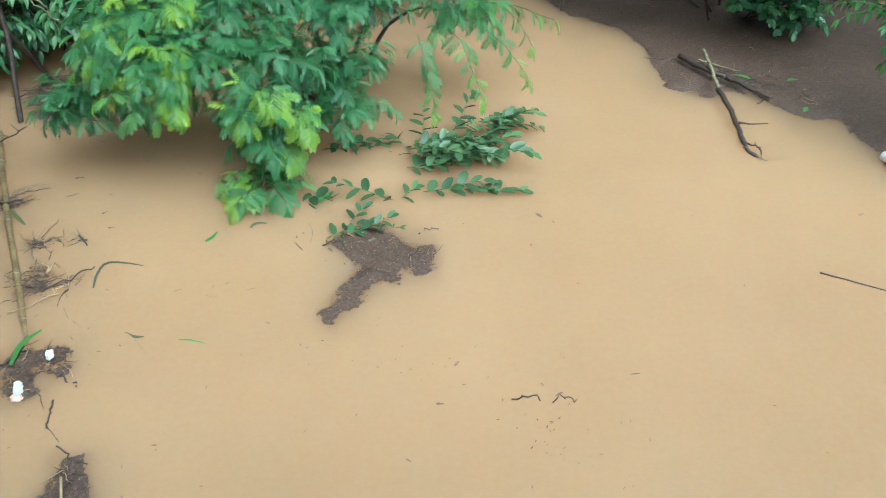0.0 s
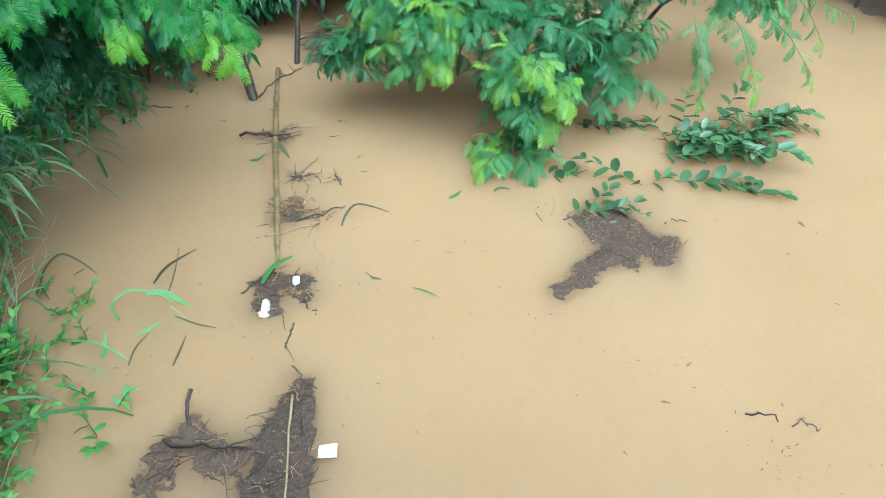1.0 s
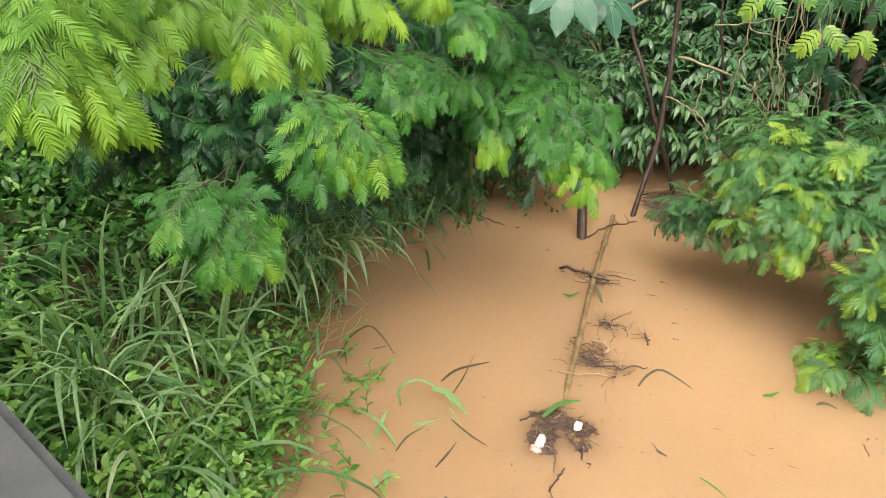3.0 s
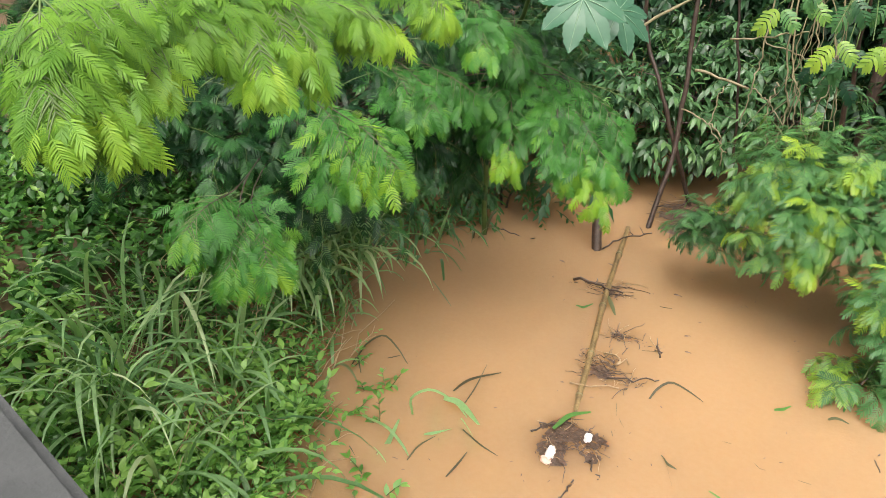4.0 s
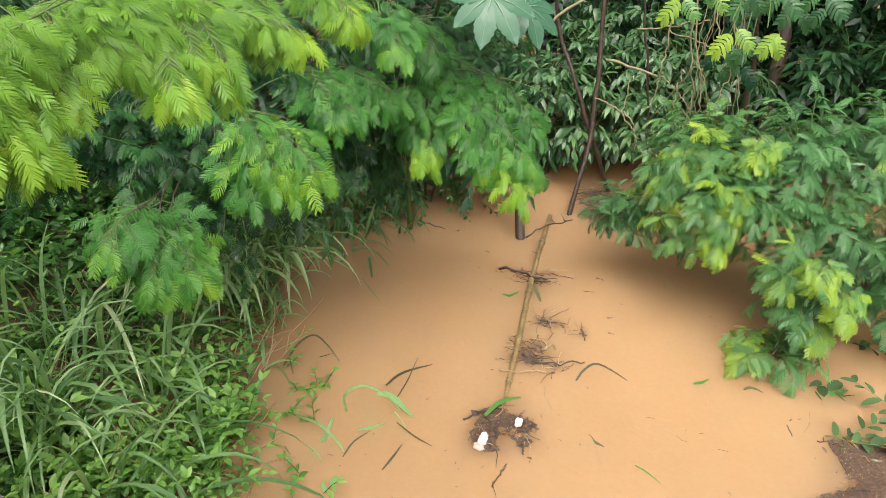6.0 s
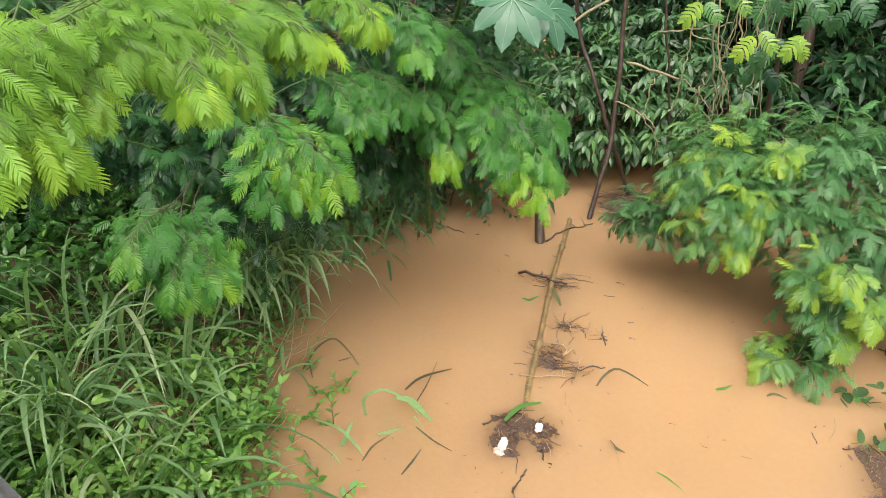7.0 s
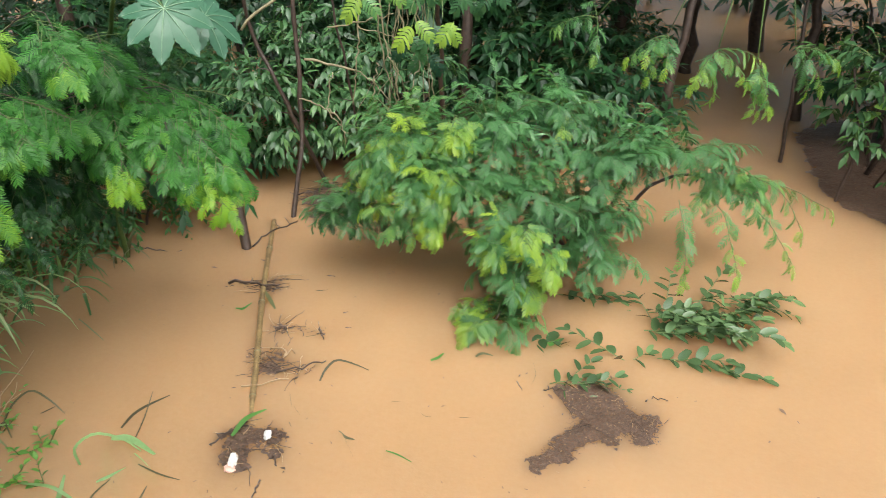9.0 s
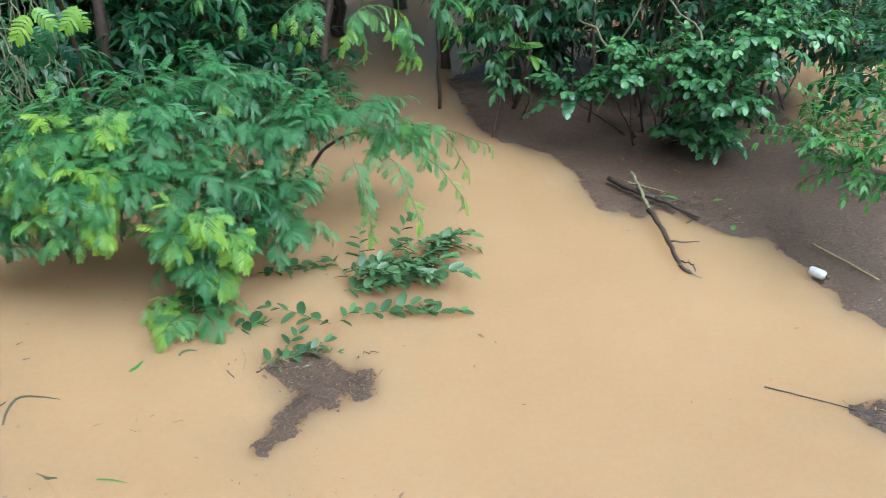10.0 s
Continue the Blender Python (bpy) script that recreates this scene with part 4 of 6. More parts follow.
# ---- thin stems of the thicket ----
def stem(a, b, r0, r1, label, sway=0.04, n=12, mat=None, name="dead_sapling", group=""):
    a, b = np.array(a, float), np.array(b, float)
    ob = tube(name, wavy(a, b, n, sway) - a, np.linspace(r0, r1, n), mat or M_BARK, None, label, 7, 0.12)
    ob.location = a
    return tagged(ob, label, "sapling", group)


def bent_stem(points, r0, r1, label, mat=None):
    """A crooked stem through the given places, with a few broken side twigs."""
    p = spline(points, 26) + rng.normal(0, 0.006, (26, 3))
    a = p[0].copy()
    ob = base("dead_sapling", a, label, "sapling")
    tube("stem", p - a, np.linspace(r0, r1, 26), mat or M_BARK, ob, "", 8, 0.16)
    for k in (7, 12, 16, 21):
        e = p[k] + rng.normal(0, 0.09, 3) + (0, 0, 0.06)
        tube("side_twig", wavy(p[k], e, 5, 0.006) - a, np.linspace(r1 * 0.5, r1 * 0.2, 5), mat or M_BARK, ob, "", 5)


bent_stem(((-3.0, 5.32, -0.2), (-3.05, 5.41, -0.05), (-3.09, 5.72, 0.54), (-3.15, 5.85, 1.15), (-3.2, 5.91, 1.66), (-3.2, 5.9, 2.3)), 0.024, 0.016, "dark wet leaning stem rising from the flood water")
bent_stem(((-2.97, 6.12, -0.2), (-3.02, 6.07, -0.05), (-3.13, 5.8, 0.57), (-3.28, 5.73, 1.01), (-3.47, 5.74, 1.38), (-3.56, 5.67, 2.0)), 0.02, 0.014, "crooked dark stem crossing another over the water")
bent_stem(((-2.82, 6.36, -0.2), (-2.82, 6.33, -0.05), (-2.79, 6.06, 0.9), (-2.91, 6.0, 1.69), (-2.92, 5.93, 2.3)), 0.011, 0.009, "thin straight brown stem at the flooded edge")
stem((-3.06, 4.74, -0.2), (-3.24, 4.97, 0.34), 0.042, 0.034, "broken dark stump standing in muddy water", 0.008, 7, name="stump")
stem((-3.11, 5.88, 1.19), (-2.73, 6.04, 1.1), 0.012, 0.009, "pale broken branch across the thicket", 0.006, 8, M_VINE)
stem((-3.4, 5.46, 1.49), (-3.05, 5.7, 1.8), 0.012, 0.01, "slanting brown branch in the thicket", 0.012, 8, M_VINE)
stem((-4.0, 6.3, 0.9), (-2.4, 6.6, 0.75), 0.012, 0.008, "fallen thin branch lying across the thicket", 0.03)
for k in range(26):
    x = rng.uniform(1.5, 3.9)
    y = 7.9 + rng.uniform(0, 1.6) - 0.25 * (x - 1.5)
    stem((x, y, -0.2), (x + rng.normal(0, 0.25), y + rng.normal(0.1, 0.2), rng.uniform(1.6, 2.6)), rng.uniform(0.012, 0.035), 0.008, "thin dark stem in the flooded thicket", 0.05, 10, group="stems of the thicket")
for a, b in (((2.1, 7.1, 0.4), (2.45, 7.3, 1.5)), ((2.2, 7.2, 0.9), (1.9, 7.4, 1.5)), ((2.9, 6.6, 1.0), (2.5, 7.2, 1.6))):
    stem(a, b, 0.012, 0.006, "bare grey-brown branch among the leaves", 0.04, 9, M_VINE)


# ---- hanging vines ----
def vine(points, r):
    p = spline(points, 22) + rng.normal(0, 0.008, (22, 3))
    ob = tube("vine", p - p[0], np.linspace(r, r * 0.7, 22), M_VINE, None, "", 6, 0.1)
    ob.location = p[0]
    tagged(ob, "dry tan vine stem hanging into the bush", "vine", "hanging vines")


VINES = (
    ((-2.47, 5.58, 2.3), (-2.45, 5.51, 1.6), (-2.45, 5.44, 1.33), (-2.48, 5.44, 1.04)), ((-2.37, 5.51, 2.3), (-2.26, 5.46, 1.52), (-2.19, 5.45, 1.22), (-2.19, 5.4, 0.9)),
    ((-2.32, 5.54, 2.3), (-2.24, 5.48, 1.56), (-2.13, 5.45, 1.32), (-2.14, 5.46, 1.03)), ((-2.19, 5.47, 2.2), (-2.09, 5.45, 1.67), (-1.99, 5.44, 1.46), (-2.06, 5.42, 1.2)),
    ((-1.96, 5.4, 2.1), (-1.96, 5.4, 1.7), (-1.91, 5.36, 1.49), (-1.97, 5.29, 1.25)), ((-2.7, 5.5, 1.56), (-2.41, 5.54, 1.64), (-2.19, 5.53, 1.71)),
    ((-2.3, 5.51, 1.35), (-2.31, 5.44, 1.16), (-2.25, 5.47, 0.85)), ((-3.03, 5.61, 0.96), (-2.72, 5.62, 0.87), (-2.65, 5.66, 0.6)))
for line in VINES:
    vine(line, 0.0065)
for line in (((-2.45, 5.51, 1.6), (-2.13, 5.51, 1.54), (-1.92, 5.47, 1.51)), ((-2.43, 5.44, 1.3), (-2.32, 5.46, 1.21), (-2.2, 5.47, 1.09)), ((-2.77, 5.7, 1.17), (-2.78, 5.61, 0.92), (-2.62, 5.6, 0.71))):
    vine(line, 0.005)
for k in range(9):
    a = np.array((rng.uniform(-2.55, -2.0), 5.6 + rng.uniform(0, 0.35), 2.2))
    b = np.array((a[0] + rng.normal(0.02, 0.2), 5.6 + rng.uniform(0, 0.3), rng.uniform(0.5, 1.1)))
    vine((a, (a + b) / 2 + (rng.normal(0, 0.12), rng.normal(0, 0.06), 0), b), rng.uniform(0.003, 0.005))


leafy_bush("waterside_herb", (-4.5, 4.2, -0.1), tuple((c, (0.3, 0.28, 0.2), 20, 0.12) for c in (
    (-4.47, 3.99, 0.25), (-4.32, 4.34, 0.25), (-4.16, 4.71, 0.2), (-4.42, 4.17, 0.08), (-4.58, 3.83, 0.1), (-3.95, 4.9, 0.12), (-4.22, 4.5, 0.1), (-4.44, 3.49, 0.2), (-3.82, 5.12, 0.06), (-4.45, 3.85, 0.4), (-4.22, 4.5, 0.4))),
    LONG_LEAF, M_HERB, 0.075, "dark low herbs crowding the shaded water's edge", "weed", single=0, stems=False, leaves=7)


# ---- weeds and grass of the left bank ----
def weed_plant(seed, mat):
    """A low herb: a few stems with pairs of leaves."""
    global rng
    rng = np.random.default_rng(seed)
    ob = base("weed_plant", (0, 0, 0), "low broad-leaved green weed crowding the wet bank", "weed", "weeds of the bank")
    fo = Foliage(WEED_LEAF, mat)
    for _ in range(6):
        a = rng.uniform(0, 6.28)
        d = np.array([np.cos(a) * 0.5, np.sin(a) * 0.5, 1.0])
        fo.twig((0, 0, 0), d, rng.uniform(0.28, 0.46), 8, 0.085, 0.5, 0.36 if mat == M_HERB else 0.46, 0.3, 0.003, 0.3, 0.1)
    b = Bunch()
    for k, m, tone in fo.leaves:
        b.stamp(fo.templates[k], m, min(1, max(0, tone)))
    under(new("foliage", b.mesh("foliage", mat)), ob)
    under(new("stem", mesh_of("stem", np.concatenate(fo.twigs.v), np.concatenate(fo.twigs.f), M_TWIG)), ob)
    return ob


# the first four carry the near bough's shade as a darker leaf colour
weeds = [weed_plant(100 + k, M_HERB if k < 4 else M_WEED) for k in range(8)]
rng = np.random.default_rng(11)
rear = {M_HERB: Bunch(), M_WEED: Bunch()}


def weed_template(w):
    me = w.children[0].data
    v = np.zeros(len(me.vertices) * 3)
    me.vertices.foreach_get("co", v)
    tone = np.zeros(len(me.vertices), np.float32)
    me.attributes["tone"].data.foreach_get("value", tone)
    return v.reshape(-1, 3), np.array([tuple(q.vertices) for q in me.polygons]), tone


templates_of = [weed_template(w) for w in weeds]
for gx_ in np.arange(-7.2, -2.2, 0.18):
    for gy_ in np.arange(0.3, 4.6, 0.17):
        x, y = gx_ + rng.uniform(-0.08, 0.08), gy_ + rng.uniform(-0.08, 0.08)
        inland = shore_x(y) - x
        if inland < 0.02 or inland > 3.4:
            continue
        patch = noise.noise((x * 0.9, y * 0.9, 3.0))
        thin = 0.28 if inland < 0.25 else 0.9 if inland < 0.9 else (0.95 if patch > -0.2 else 0.7)
        if np.hypot((x + 3.58) / 0.34, (y - 1.84) / 0.2) < 1:
            continue
        if rng.random() > thin:
            continue
        z = float(ground_height(x, y))
        s = rng.uniform(0.7, 1.1) * (0.85 + 0.3 * min(1, inland)) * (0.72 if 1.25 < y < 2.2 and inland < 2 else 1.0)
        m = Matrix.LocRotScale((x, y, max(z, -0.1) - 0.02), Euler((rng.normal(0, 0.15), rng.normal(0, 0.15), rng.uniform(0, 6.28))), None)
        # inland weeds mostly take the copies coloured dark for shade
        kind_of = int(rng.integers(4)) + (4 if rng.random() < (0.75 if y < 1.75 else 0.3 if inland < 0.5 else 0.05) else 0)
        if inland > 1.25 or y > 2.9:
            v, f, tone = templates_of[kind_of]
            rear[M_HERB if kind_of < 4 else M_WEED].stamp((v * s, f), np.array(m), tone)
            continue
        cp = copy_thing(weeds[kind_of], m)
        cp.scale = (s, s, s)
for mat, bunch in rear.items():
    tagged(new("weed_growth", bunch.mesh("weed_growth", mat)), "dense low green weeds covering the bank behind", "weeds", kind="stuff")
for _ in range(46):
    y = rng.uniform(0.8, 2.1)
    x = float(shore_x(y)) - rng.uniform(-0.1, 0.9)
    m = Matrix.LocRotScale((x, y, max(float(ground_height(x, y)), -0.06)), Euler((rng.normal(0, 0.2), rng.normal(0, 0.2), rng.uniform(0, 6.28))), None)
    cp = copy_thing(weeds[4 + int(rng.integers(4))], m)
    s = rng.uniform(0.6, 1.0)
    cp.scale = (s, s, s)
for w in weeds:
    for o in list(w.children):
        bpy.data.objects.remove(o)
    bpy.data.objects.remove(w)


def blade(b, p, heading, length, width, lift, bend, tone):
    """One arching, folded grass blade."""
    n = 9
    p, d = np.array(p, float), unit((np.cos(heading) * (1 - lift), np.sin(heading) * (1 - lift), lift))
    side = unit(np.cross(d, (0, 0, 1)))
    c, rows = p.copy(), []
    for i in range(n):
        s = i / (n - 1)
        w = width * (0.5 + 0.9 * s if s < 0.4 else 0.95 * (1 - ((s - 0.4) / 0.6) ** 1.7) + 0.01) / 2
        up = unit(np.cross(side, d))
        rows.append((c - side * w + up * w * 0.35, c.copy(), c + side * w + up * w * 0.35))
        d = unit(d + np.array([0, 0, -bend * (0.4 + 1.4 * s) / n]) + rng.normal(0, 0.03, 3))
        c = c + d * length / (n - 1)
    v = np.array(rows).reshape(-1, 3)
    i = np.arange(n - 1) * 3
    b.add(v, np.concatenate([np.stack([i, i + 1, i + 4, i + 3], 1), np.stack([i + 1, i + 2, i + 5, i + 4], 1)]), tone)


def grass_patch(name, spots, label):
    b = Bunch()
    for x, y, n, length, towards, tone, rise in spots:
        z = max(float(ground_height(x, y)), -0.08) + rise
        for _ in range(n):
            h = rng.normal(towards, 0.75) if towards is not None else rng.uniform(0, 6.28)
            blade(b, (x + rng.normal(0, 0.06), y + rng.normal(0, 0.06), z), h, length * rng.uniform(0.6, 1.2), rng.uniform(0.018, 0.038), rng.uniform(0.5, 0.9), rng.uniform(1.8, 3.6), min(1, max(0, tone + rng.normal(0, 0.22))))
    ob = new(name, b.mesh(name, M_GRASS))
    return tagged(ob, label, "grass", kind="stuff")


spots = []
for _ in range(42):
    y = rng.uniform(0.95, 1.95)
    x = float(shore_x(y)) - rng.uniform(0.3, 1.7)
    spots.append((x, y, 4, 0.9, -0.3 + rng.normal(0, 0.9), 0.42, 0.12))
grass_patch("bank_grass", spots, "long arching green grass blades on the flooded bank")
spots = []
for _ in range(36):
    spots.append((rng.uniform(-4.2, -3.75), rng.uniform(2.55, 3.15), 4, 0.66, -0.5, 0.6, 0.34))
for _ in range(12):
    y = rng.uniform(2.6, 3.5)
    spots.append((float(shore_x(y)) - rng.uniform(-0.05, 0.3), y, 4, 0.5, -0.4, 0.34, 0.05))
for _ in range(26):
    y = rng.uniform(3.5, 4.8)
    x = float(shore_x(y)) + rng.uniform(-0.5, 0.4)
    spots.append((x, y, 6, 0.5, -0.8, 0.1, 0.0))
grass_patch("waterside_grass", spots, "drooping dark green grass hanging into the muddy water")


def fine_weeds():
    """Small narrow leaves and sprigs between the grass."""
    fo = Foliage(LONG_LEAF, M_WEED)
    for _ in range(520):
        y = rng.uniform(0.8, 2.9)
        x = float(shore_x(y)) - rng.uniform(-0.08, 2.0) ** 1.0
        if np.hypot((x + 3.58) / 0.36, (y - 1.84) / 0.22) < 1:
            continue
        z = max(float(ground_height(x, y)), -0.05)
        fo.twig((x, y, z), rng.normal(0, 0.5, 3) + (0, 0, 1), rng.uniform(0.18, 0.4), 8, rng.uniform(0.035, 0.06), 0.6, 0.25 + rng.normal(0, 0.12), 0.3, 0.002, 0.35, 0.1)
    b = Bunch()
    for k, m, tone in fo.leaves:
        b.stamp(fo.templates[k], m, min(1, max(0, tone)))
    tagged(new("fine_weeds", b.mesh("fine_weeds", M_WEED)), "fine-leaved green weeds growing between the grass", "weeds", kind="stuff")


fine_weeds()


def dry_stalks():
    """Dead tan stalks leaning among the weeds."""
    b = Bunch()
    for _ in range(230):
        y = rng.uniform(0.6, 2.9)
        x = float(shore_x(y)) - rng.uniform(-0.1, 1.7)
        a = np.array((x, y, max(float(ground_height(x, y)), -0.05)))
        h, ln = rng.uniform(0, 6.28), rng.uniform(0.2, 0.5)
        e = a + (np.cos(h) * ln, np.sin(h) * ln, rng.uniform(0.08, 0.42))
        v, q, _ = swept(wavy(a, e, 6, 0.015), np.linspace(0.0035, 0.0018, 6), 4)
        b.add(v, q)
    tagged(new("dry_stalk_litter", b.mesh("dry_stalk_litter", M_STRAW)), "dead tan stalks tangled among the green weeds", "stalks", kind="stuff")


dry_stalks()


# ---- blades and weeds bent over in the shallow water ----
def water_tuft(at, blades, label, tone=0.35):
    ob = base("grass_tuft", (at[0], at[1], 0), label, "grass", "drowned grass tufts")
    for heading, length, lift, bend, width in blades:
        b = Bunch()
        sunk = lift < 0.2
        blade(b, (rng.normal(0, 0.03), rng.normal(0, 0.03), -0.004 if sunk else -0.04), heading, length, width, 0.01 if sunk else lift, 0.03 if sunk else bend, tone + rng.normal(0, 0.1))
        under(new("blade", b.mesh("blade", M_DROWNED if sunk or rng.random() < 0.4 else M_GRASS)), ob)
    return ob


def ribbon(b, p, width, tone):
    """A folded leaf blade along a line of points."""
    n = len(p)
    d = np.gradient(p, axis=0)
    w = width * 0.5 * (0.3 + 0.7 * np.sin(np.pi * np.minimum(1, 0.15 + np.linspace(0, 1, n) * 0.84)))
    sd = np.array([unit(np.cross(t, (0.2, -0.2, 1))) for t in d])
    rows = np.stack([p - sd * w[:, None], p - np.outer(0.08 * w, (0, 0, 1)), p + sd * w[:, None]], 1)
    i = np.arange(n - 1) * 3
    b.add(rows.reshape(-1, 3), np.concatenate([np.stack([i, i + 1, i + 4, i + 3], 1), np.stack([i + 1, i + 2, i + 5, i + 4], 1)]), tone)


def arched_tuft(label, blades):
    """Grass leaves bent over in the water: line, width and age of each."""
    o = np.array((*blades[0][0][0][:2], 0.0))
    ob = base("grass_tuft", o, label, "grass", "drowned grass tufts")
    for points, width, tone in blades:
        b = Bunch()
        ribbon(b, spline(points, 14) - o, width, tone)
        under(new("blade", b.mesh("blade", M_GRASS if tone > 0.35 else M_DROWNED)), ob)
    return ob


arched_tuft("half-drowned grass tuft with arching blades in the water", (
    (((-2.68, 2.47, -0.002), (-2.7, 2.48, 0.1), (-2.64, 2.57, 0.14), (-2.52, 2.63, 0.09), (-2.44, 2.65, 0.02)), 0.018, 0.42),
    (((-2.62, 2.65, 0.05), (-2.54, 2.7, 0.03), (-2.37, 2.67, -0)), 0.04, 0.45),
    (((-2.41, 2.58, 0), (-2.25, 2.55, 0.01), (-2.14, 2.56, 0)), 0.01, 0.1),
    (((-2.64, 2.62, -0.002), (-2.51, 2.48, -0.002), (-2.37, 2.37, -0.002)), 0.05, 0.4),
    (((-2.48, 2.63, -0), (-2.35, 2.56, -0.002), (-2.22, 2.5, -0.002)), 0.05, 0.4),
    (((-2.22, 2.26, 0), (-2.23, 2.36, 0.02), (-2.27, 2.47, 0)), 0.012, 0),
    (((-2.51, 2.39, -0.002), (-2.47, 2.44, -0.002), (-2.44, 2.54, -0.002)), 0.06, 0.4)))
arched_tuft("half-drowned grass tuft near the bank", (
    (((-2.84, 2.24, 0.03), (-2.62, 2.22, 0.1), (-2.52, 2.24, 0.03), (-2.46, 2.23, 0)), 0.018, 0.4),
    (((-2.57, 2.12, -0), (-2.6, 2.21, -0), (-2.65, 2.34, 0.06)), 0.03, 0.4),
    (((-2.64, 2.13, -0.002), (-2.56, 2.11, -0.002), (-2.49, 2.1, -0.002)), 0.05, 0.4),
    (((-2.44, 2.2, 0), (-2.46, 2.3, 0.02), (-2.47, 2.44, 0)), 0.01, 0.05),
    (((-2.73, 2.05, -0), (-2.63, 2, -0.002), (-2.55, 1.94, -0.002)), 0.04, 0.1)))
arched_tuft("thin bent grass blade rising from the water", (
    (((-3.3, 2.6, 0), (-3.3, 2.68, 0.06), (-3.25, 2.77, 0.1), (-3.14, 2.78, 0.06), (-3.04, 2.77, 0)), 0.014, 0.15),
    (((-3.26, 2.52, 0), (-3.24, 2.55, 0.05), (-3.15, 2.5, 0.01)), 0.012, 0.05)))
water_tuft((-3.3, 2.4), ((0.0, 0.4, 0.6, 2.4, 0.028), (-0.9, 0.34, 0.5, 2.2, 0.028), (0.9, 0.3, 0.5, 1.8, 0.024), (2.6, 0.3, 0.6, 2.0, 0.026)), "arching grass tuft standing in shallow water")
water_tuft((-4.0, 3.95), ((0.4, 0.42, 0.75, 2.8, 0.026), (-0.5, 0.3, 0.7, 2.5, 0.024), (1.5, 0.35, 0.8, 1.0, 0.034)), "grass clump bending into the water at the edge")
water_tuft((-3.9, 4.3), ((0.0, 0.42, 0.75, 2.8, 0.026), (-0.8, 0.35, 0.7, 2.5, 0.024), (1.5, 0.3, 0.85, 1.4, 0.034)), "grass clump bending into the water at the edge")


def floating_blade(points, width, tone, label):
    """A leaf or stalk lying on the water or just under it."""
    o = np.array(points[0], float)
    b = Bunch()
    ribbon(b, spline(points, 12) - o, width, tone)
    ob = new("floating_grass", b.mesh("floating_grass", M_HERB if tone > 0.35 else M_DROWNED))
    ob.location = o
    return tagged(ob, label, "grass blade", "floating grass blades")


floating_blade(((-1.85, 3.54, 0), (-1.85, 3.62, 0.03), (-1.81, 3.69, 0.06), (-1.72, 3.73, 0.03), (-1.62, 3.74, 0)), 0.016, 0.1, "brown-green grass blade bent over on the water")
floating_blade(((-2.66, 2.78, -0), (-2.66, 2.93, -0), (-2.59, 3.11, -0)), 0.045, 0, "brown-green blade sunk just under the water")
floating_blade(((-2.54, 2.72, 0), (-2.59, 2.88, 0.02), (-2.69, 3.09, 0.02)), 0.008, 0, "thin brown stalk above the water")
floating_blade(((-3.63, 3.56, -0), (-3.48, 3.49, -0), (-3.31, 3.42, -0)), 0.035, 0.3, "green blade sunk just under the water")
floating_blade(((-1.56, 3.17, -0), (-1.5, 3.13, -0), (-1.44, 3.14, -0)), 0.05, 0.2, "dark leaf sunk under the muddy water")
floating_blade(((-1.51, 3.16, 0), (-1.45, 3.09, 0), (-1.39, 3.02, -0)), 0.008, 0, "thin dark stalk on the water")
floating_blade(((-1.25, 3.12, -0), (-1.18, 3.11, 0), (-1.09, 3.09, -0)), 0.028, 0.5, "green leaf half sunk in the water")
floating_blade(((-2.74, 4.04, -0), (-2.68, 4.05, 0), (-2.67, 4.15, -0)), 0.05, 0.4, "green leaf floating beside the bamboo")
floating_blade(((-2.66, 4.3, 0.01), (-2.56, 4.2, 0.02), (-2.49, 4.14, 0)), 0.03, 0.35, "green leaf caught under the bamboo")
floating_blade(((-1.3, 3.96, -0), (-1.26, 4, 0), (-1.25, 4.07, -0)), 0.05, 0.5, "dull leaf half sunk in the water")
floating_blade(((-1.05, 4.1, 0), (-1.02, 4.14, 0), (-0.96, 4.15, 0)), 0.045, 0.2, "small green leaf floating on the water")
floating_blade(((-1.96, 3.38, 0), (-1.89, 3.28, 0), (-1.81, 3.22, 0)), 0.011, 0, "thin leaf scrap floating on the water")
floating_blade(((-2.06, 2.92, 0.02), (-2.05, 3.05, 0.04), (-2, 3.18, 0.02)), 0.028, 0.5, "green blade lying over the litter clump")
floating_blade(((-0.72, 4.41, 0), (-0.64, 4.38, 0), (-0.59, 4.49, 0)), 0.08, 0.5, "round green leaf floating on the water")
floating_blade(((-0.7, 4.17, 0), (-0.66, 4.06, 0), (-0.66, 3.95, 0)), 0.006, 0, "thin bent stalk floating on the water")
floating_blade(((-1.85, 3.17, 0), (-1.83, 3.15, 0), (-1.81, 3.12, 0)), 0.02, 0, "brown leaf scrap on the water")
floating_blade(((-2.34, 4.45, 0), (-2.31, 4.46, 0), (-2.27, 4.49, 0)), 0.014, 0, "brown leaf scrap on the water")
floating_blade(((-2.14, 3.92, 0), (-2.1, 3.95, 0), (-2.07, 3.98, 0)), 0.008, 0, "brown straw on the water")
floating_blade(((-3.16, 2.72, 0), (-3.14, 2.76, 0), (-3.13, 2.8, 0)), 0.018, 0, "dark leaf scrap on the water")
floating_blade(((-1.38, 3.51, 0), (-1.36, 3.52, 0), (-1.33, 3.53, 0)), 0.006, 0, "thin straw on the water")
floating_blade(((-1.19, 3.48, 0), (-1.15, 3.46, 0), (-1.12, 3.47, 0)), 0.007, 0, "thin straw on the water")
floating_blade(((-0.97, 3.52, 0), (-0.94, 3.53, 0), (-0.91, 3.54, 0)), 0.006, 0, "thin straw on the water")


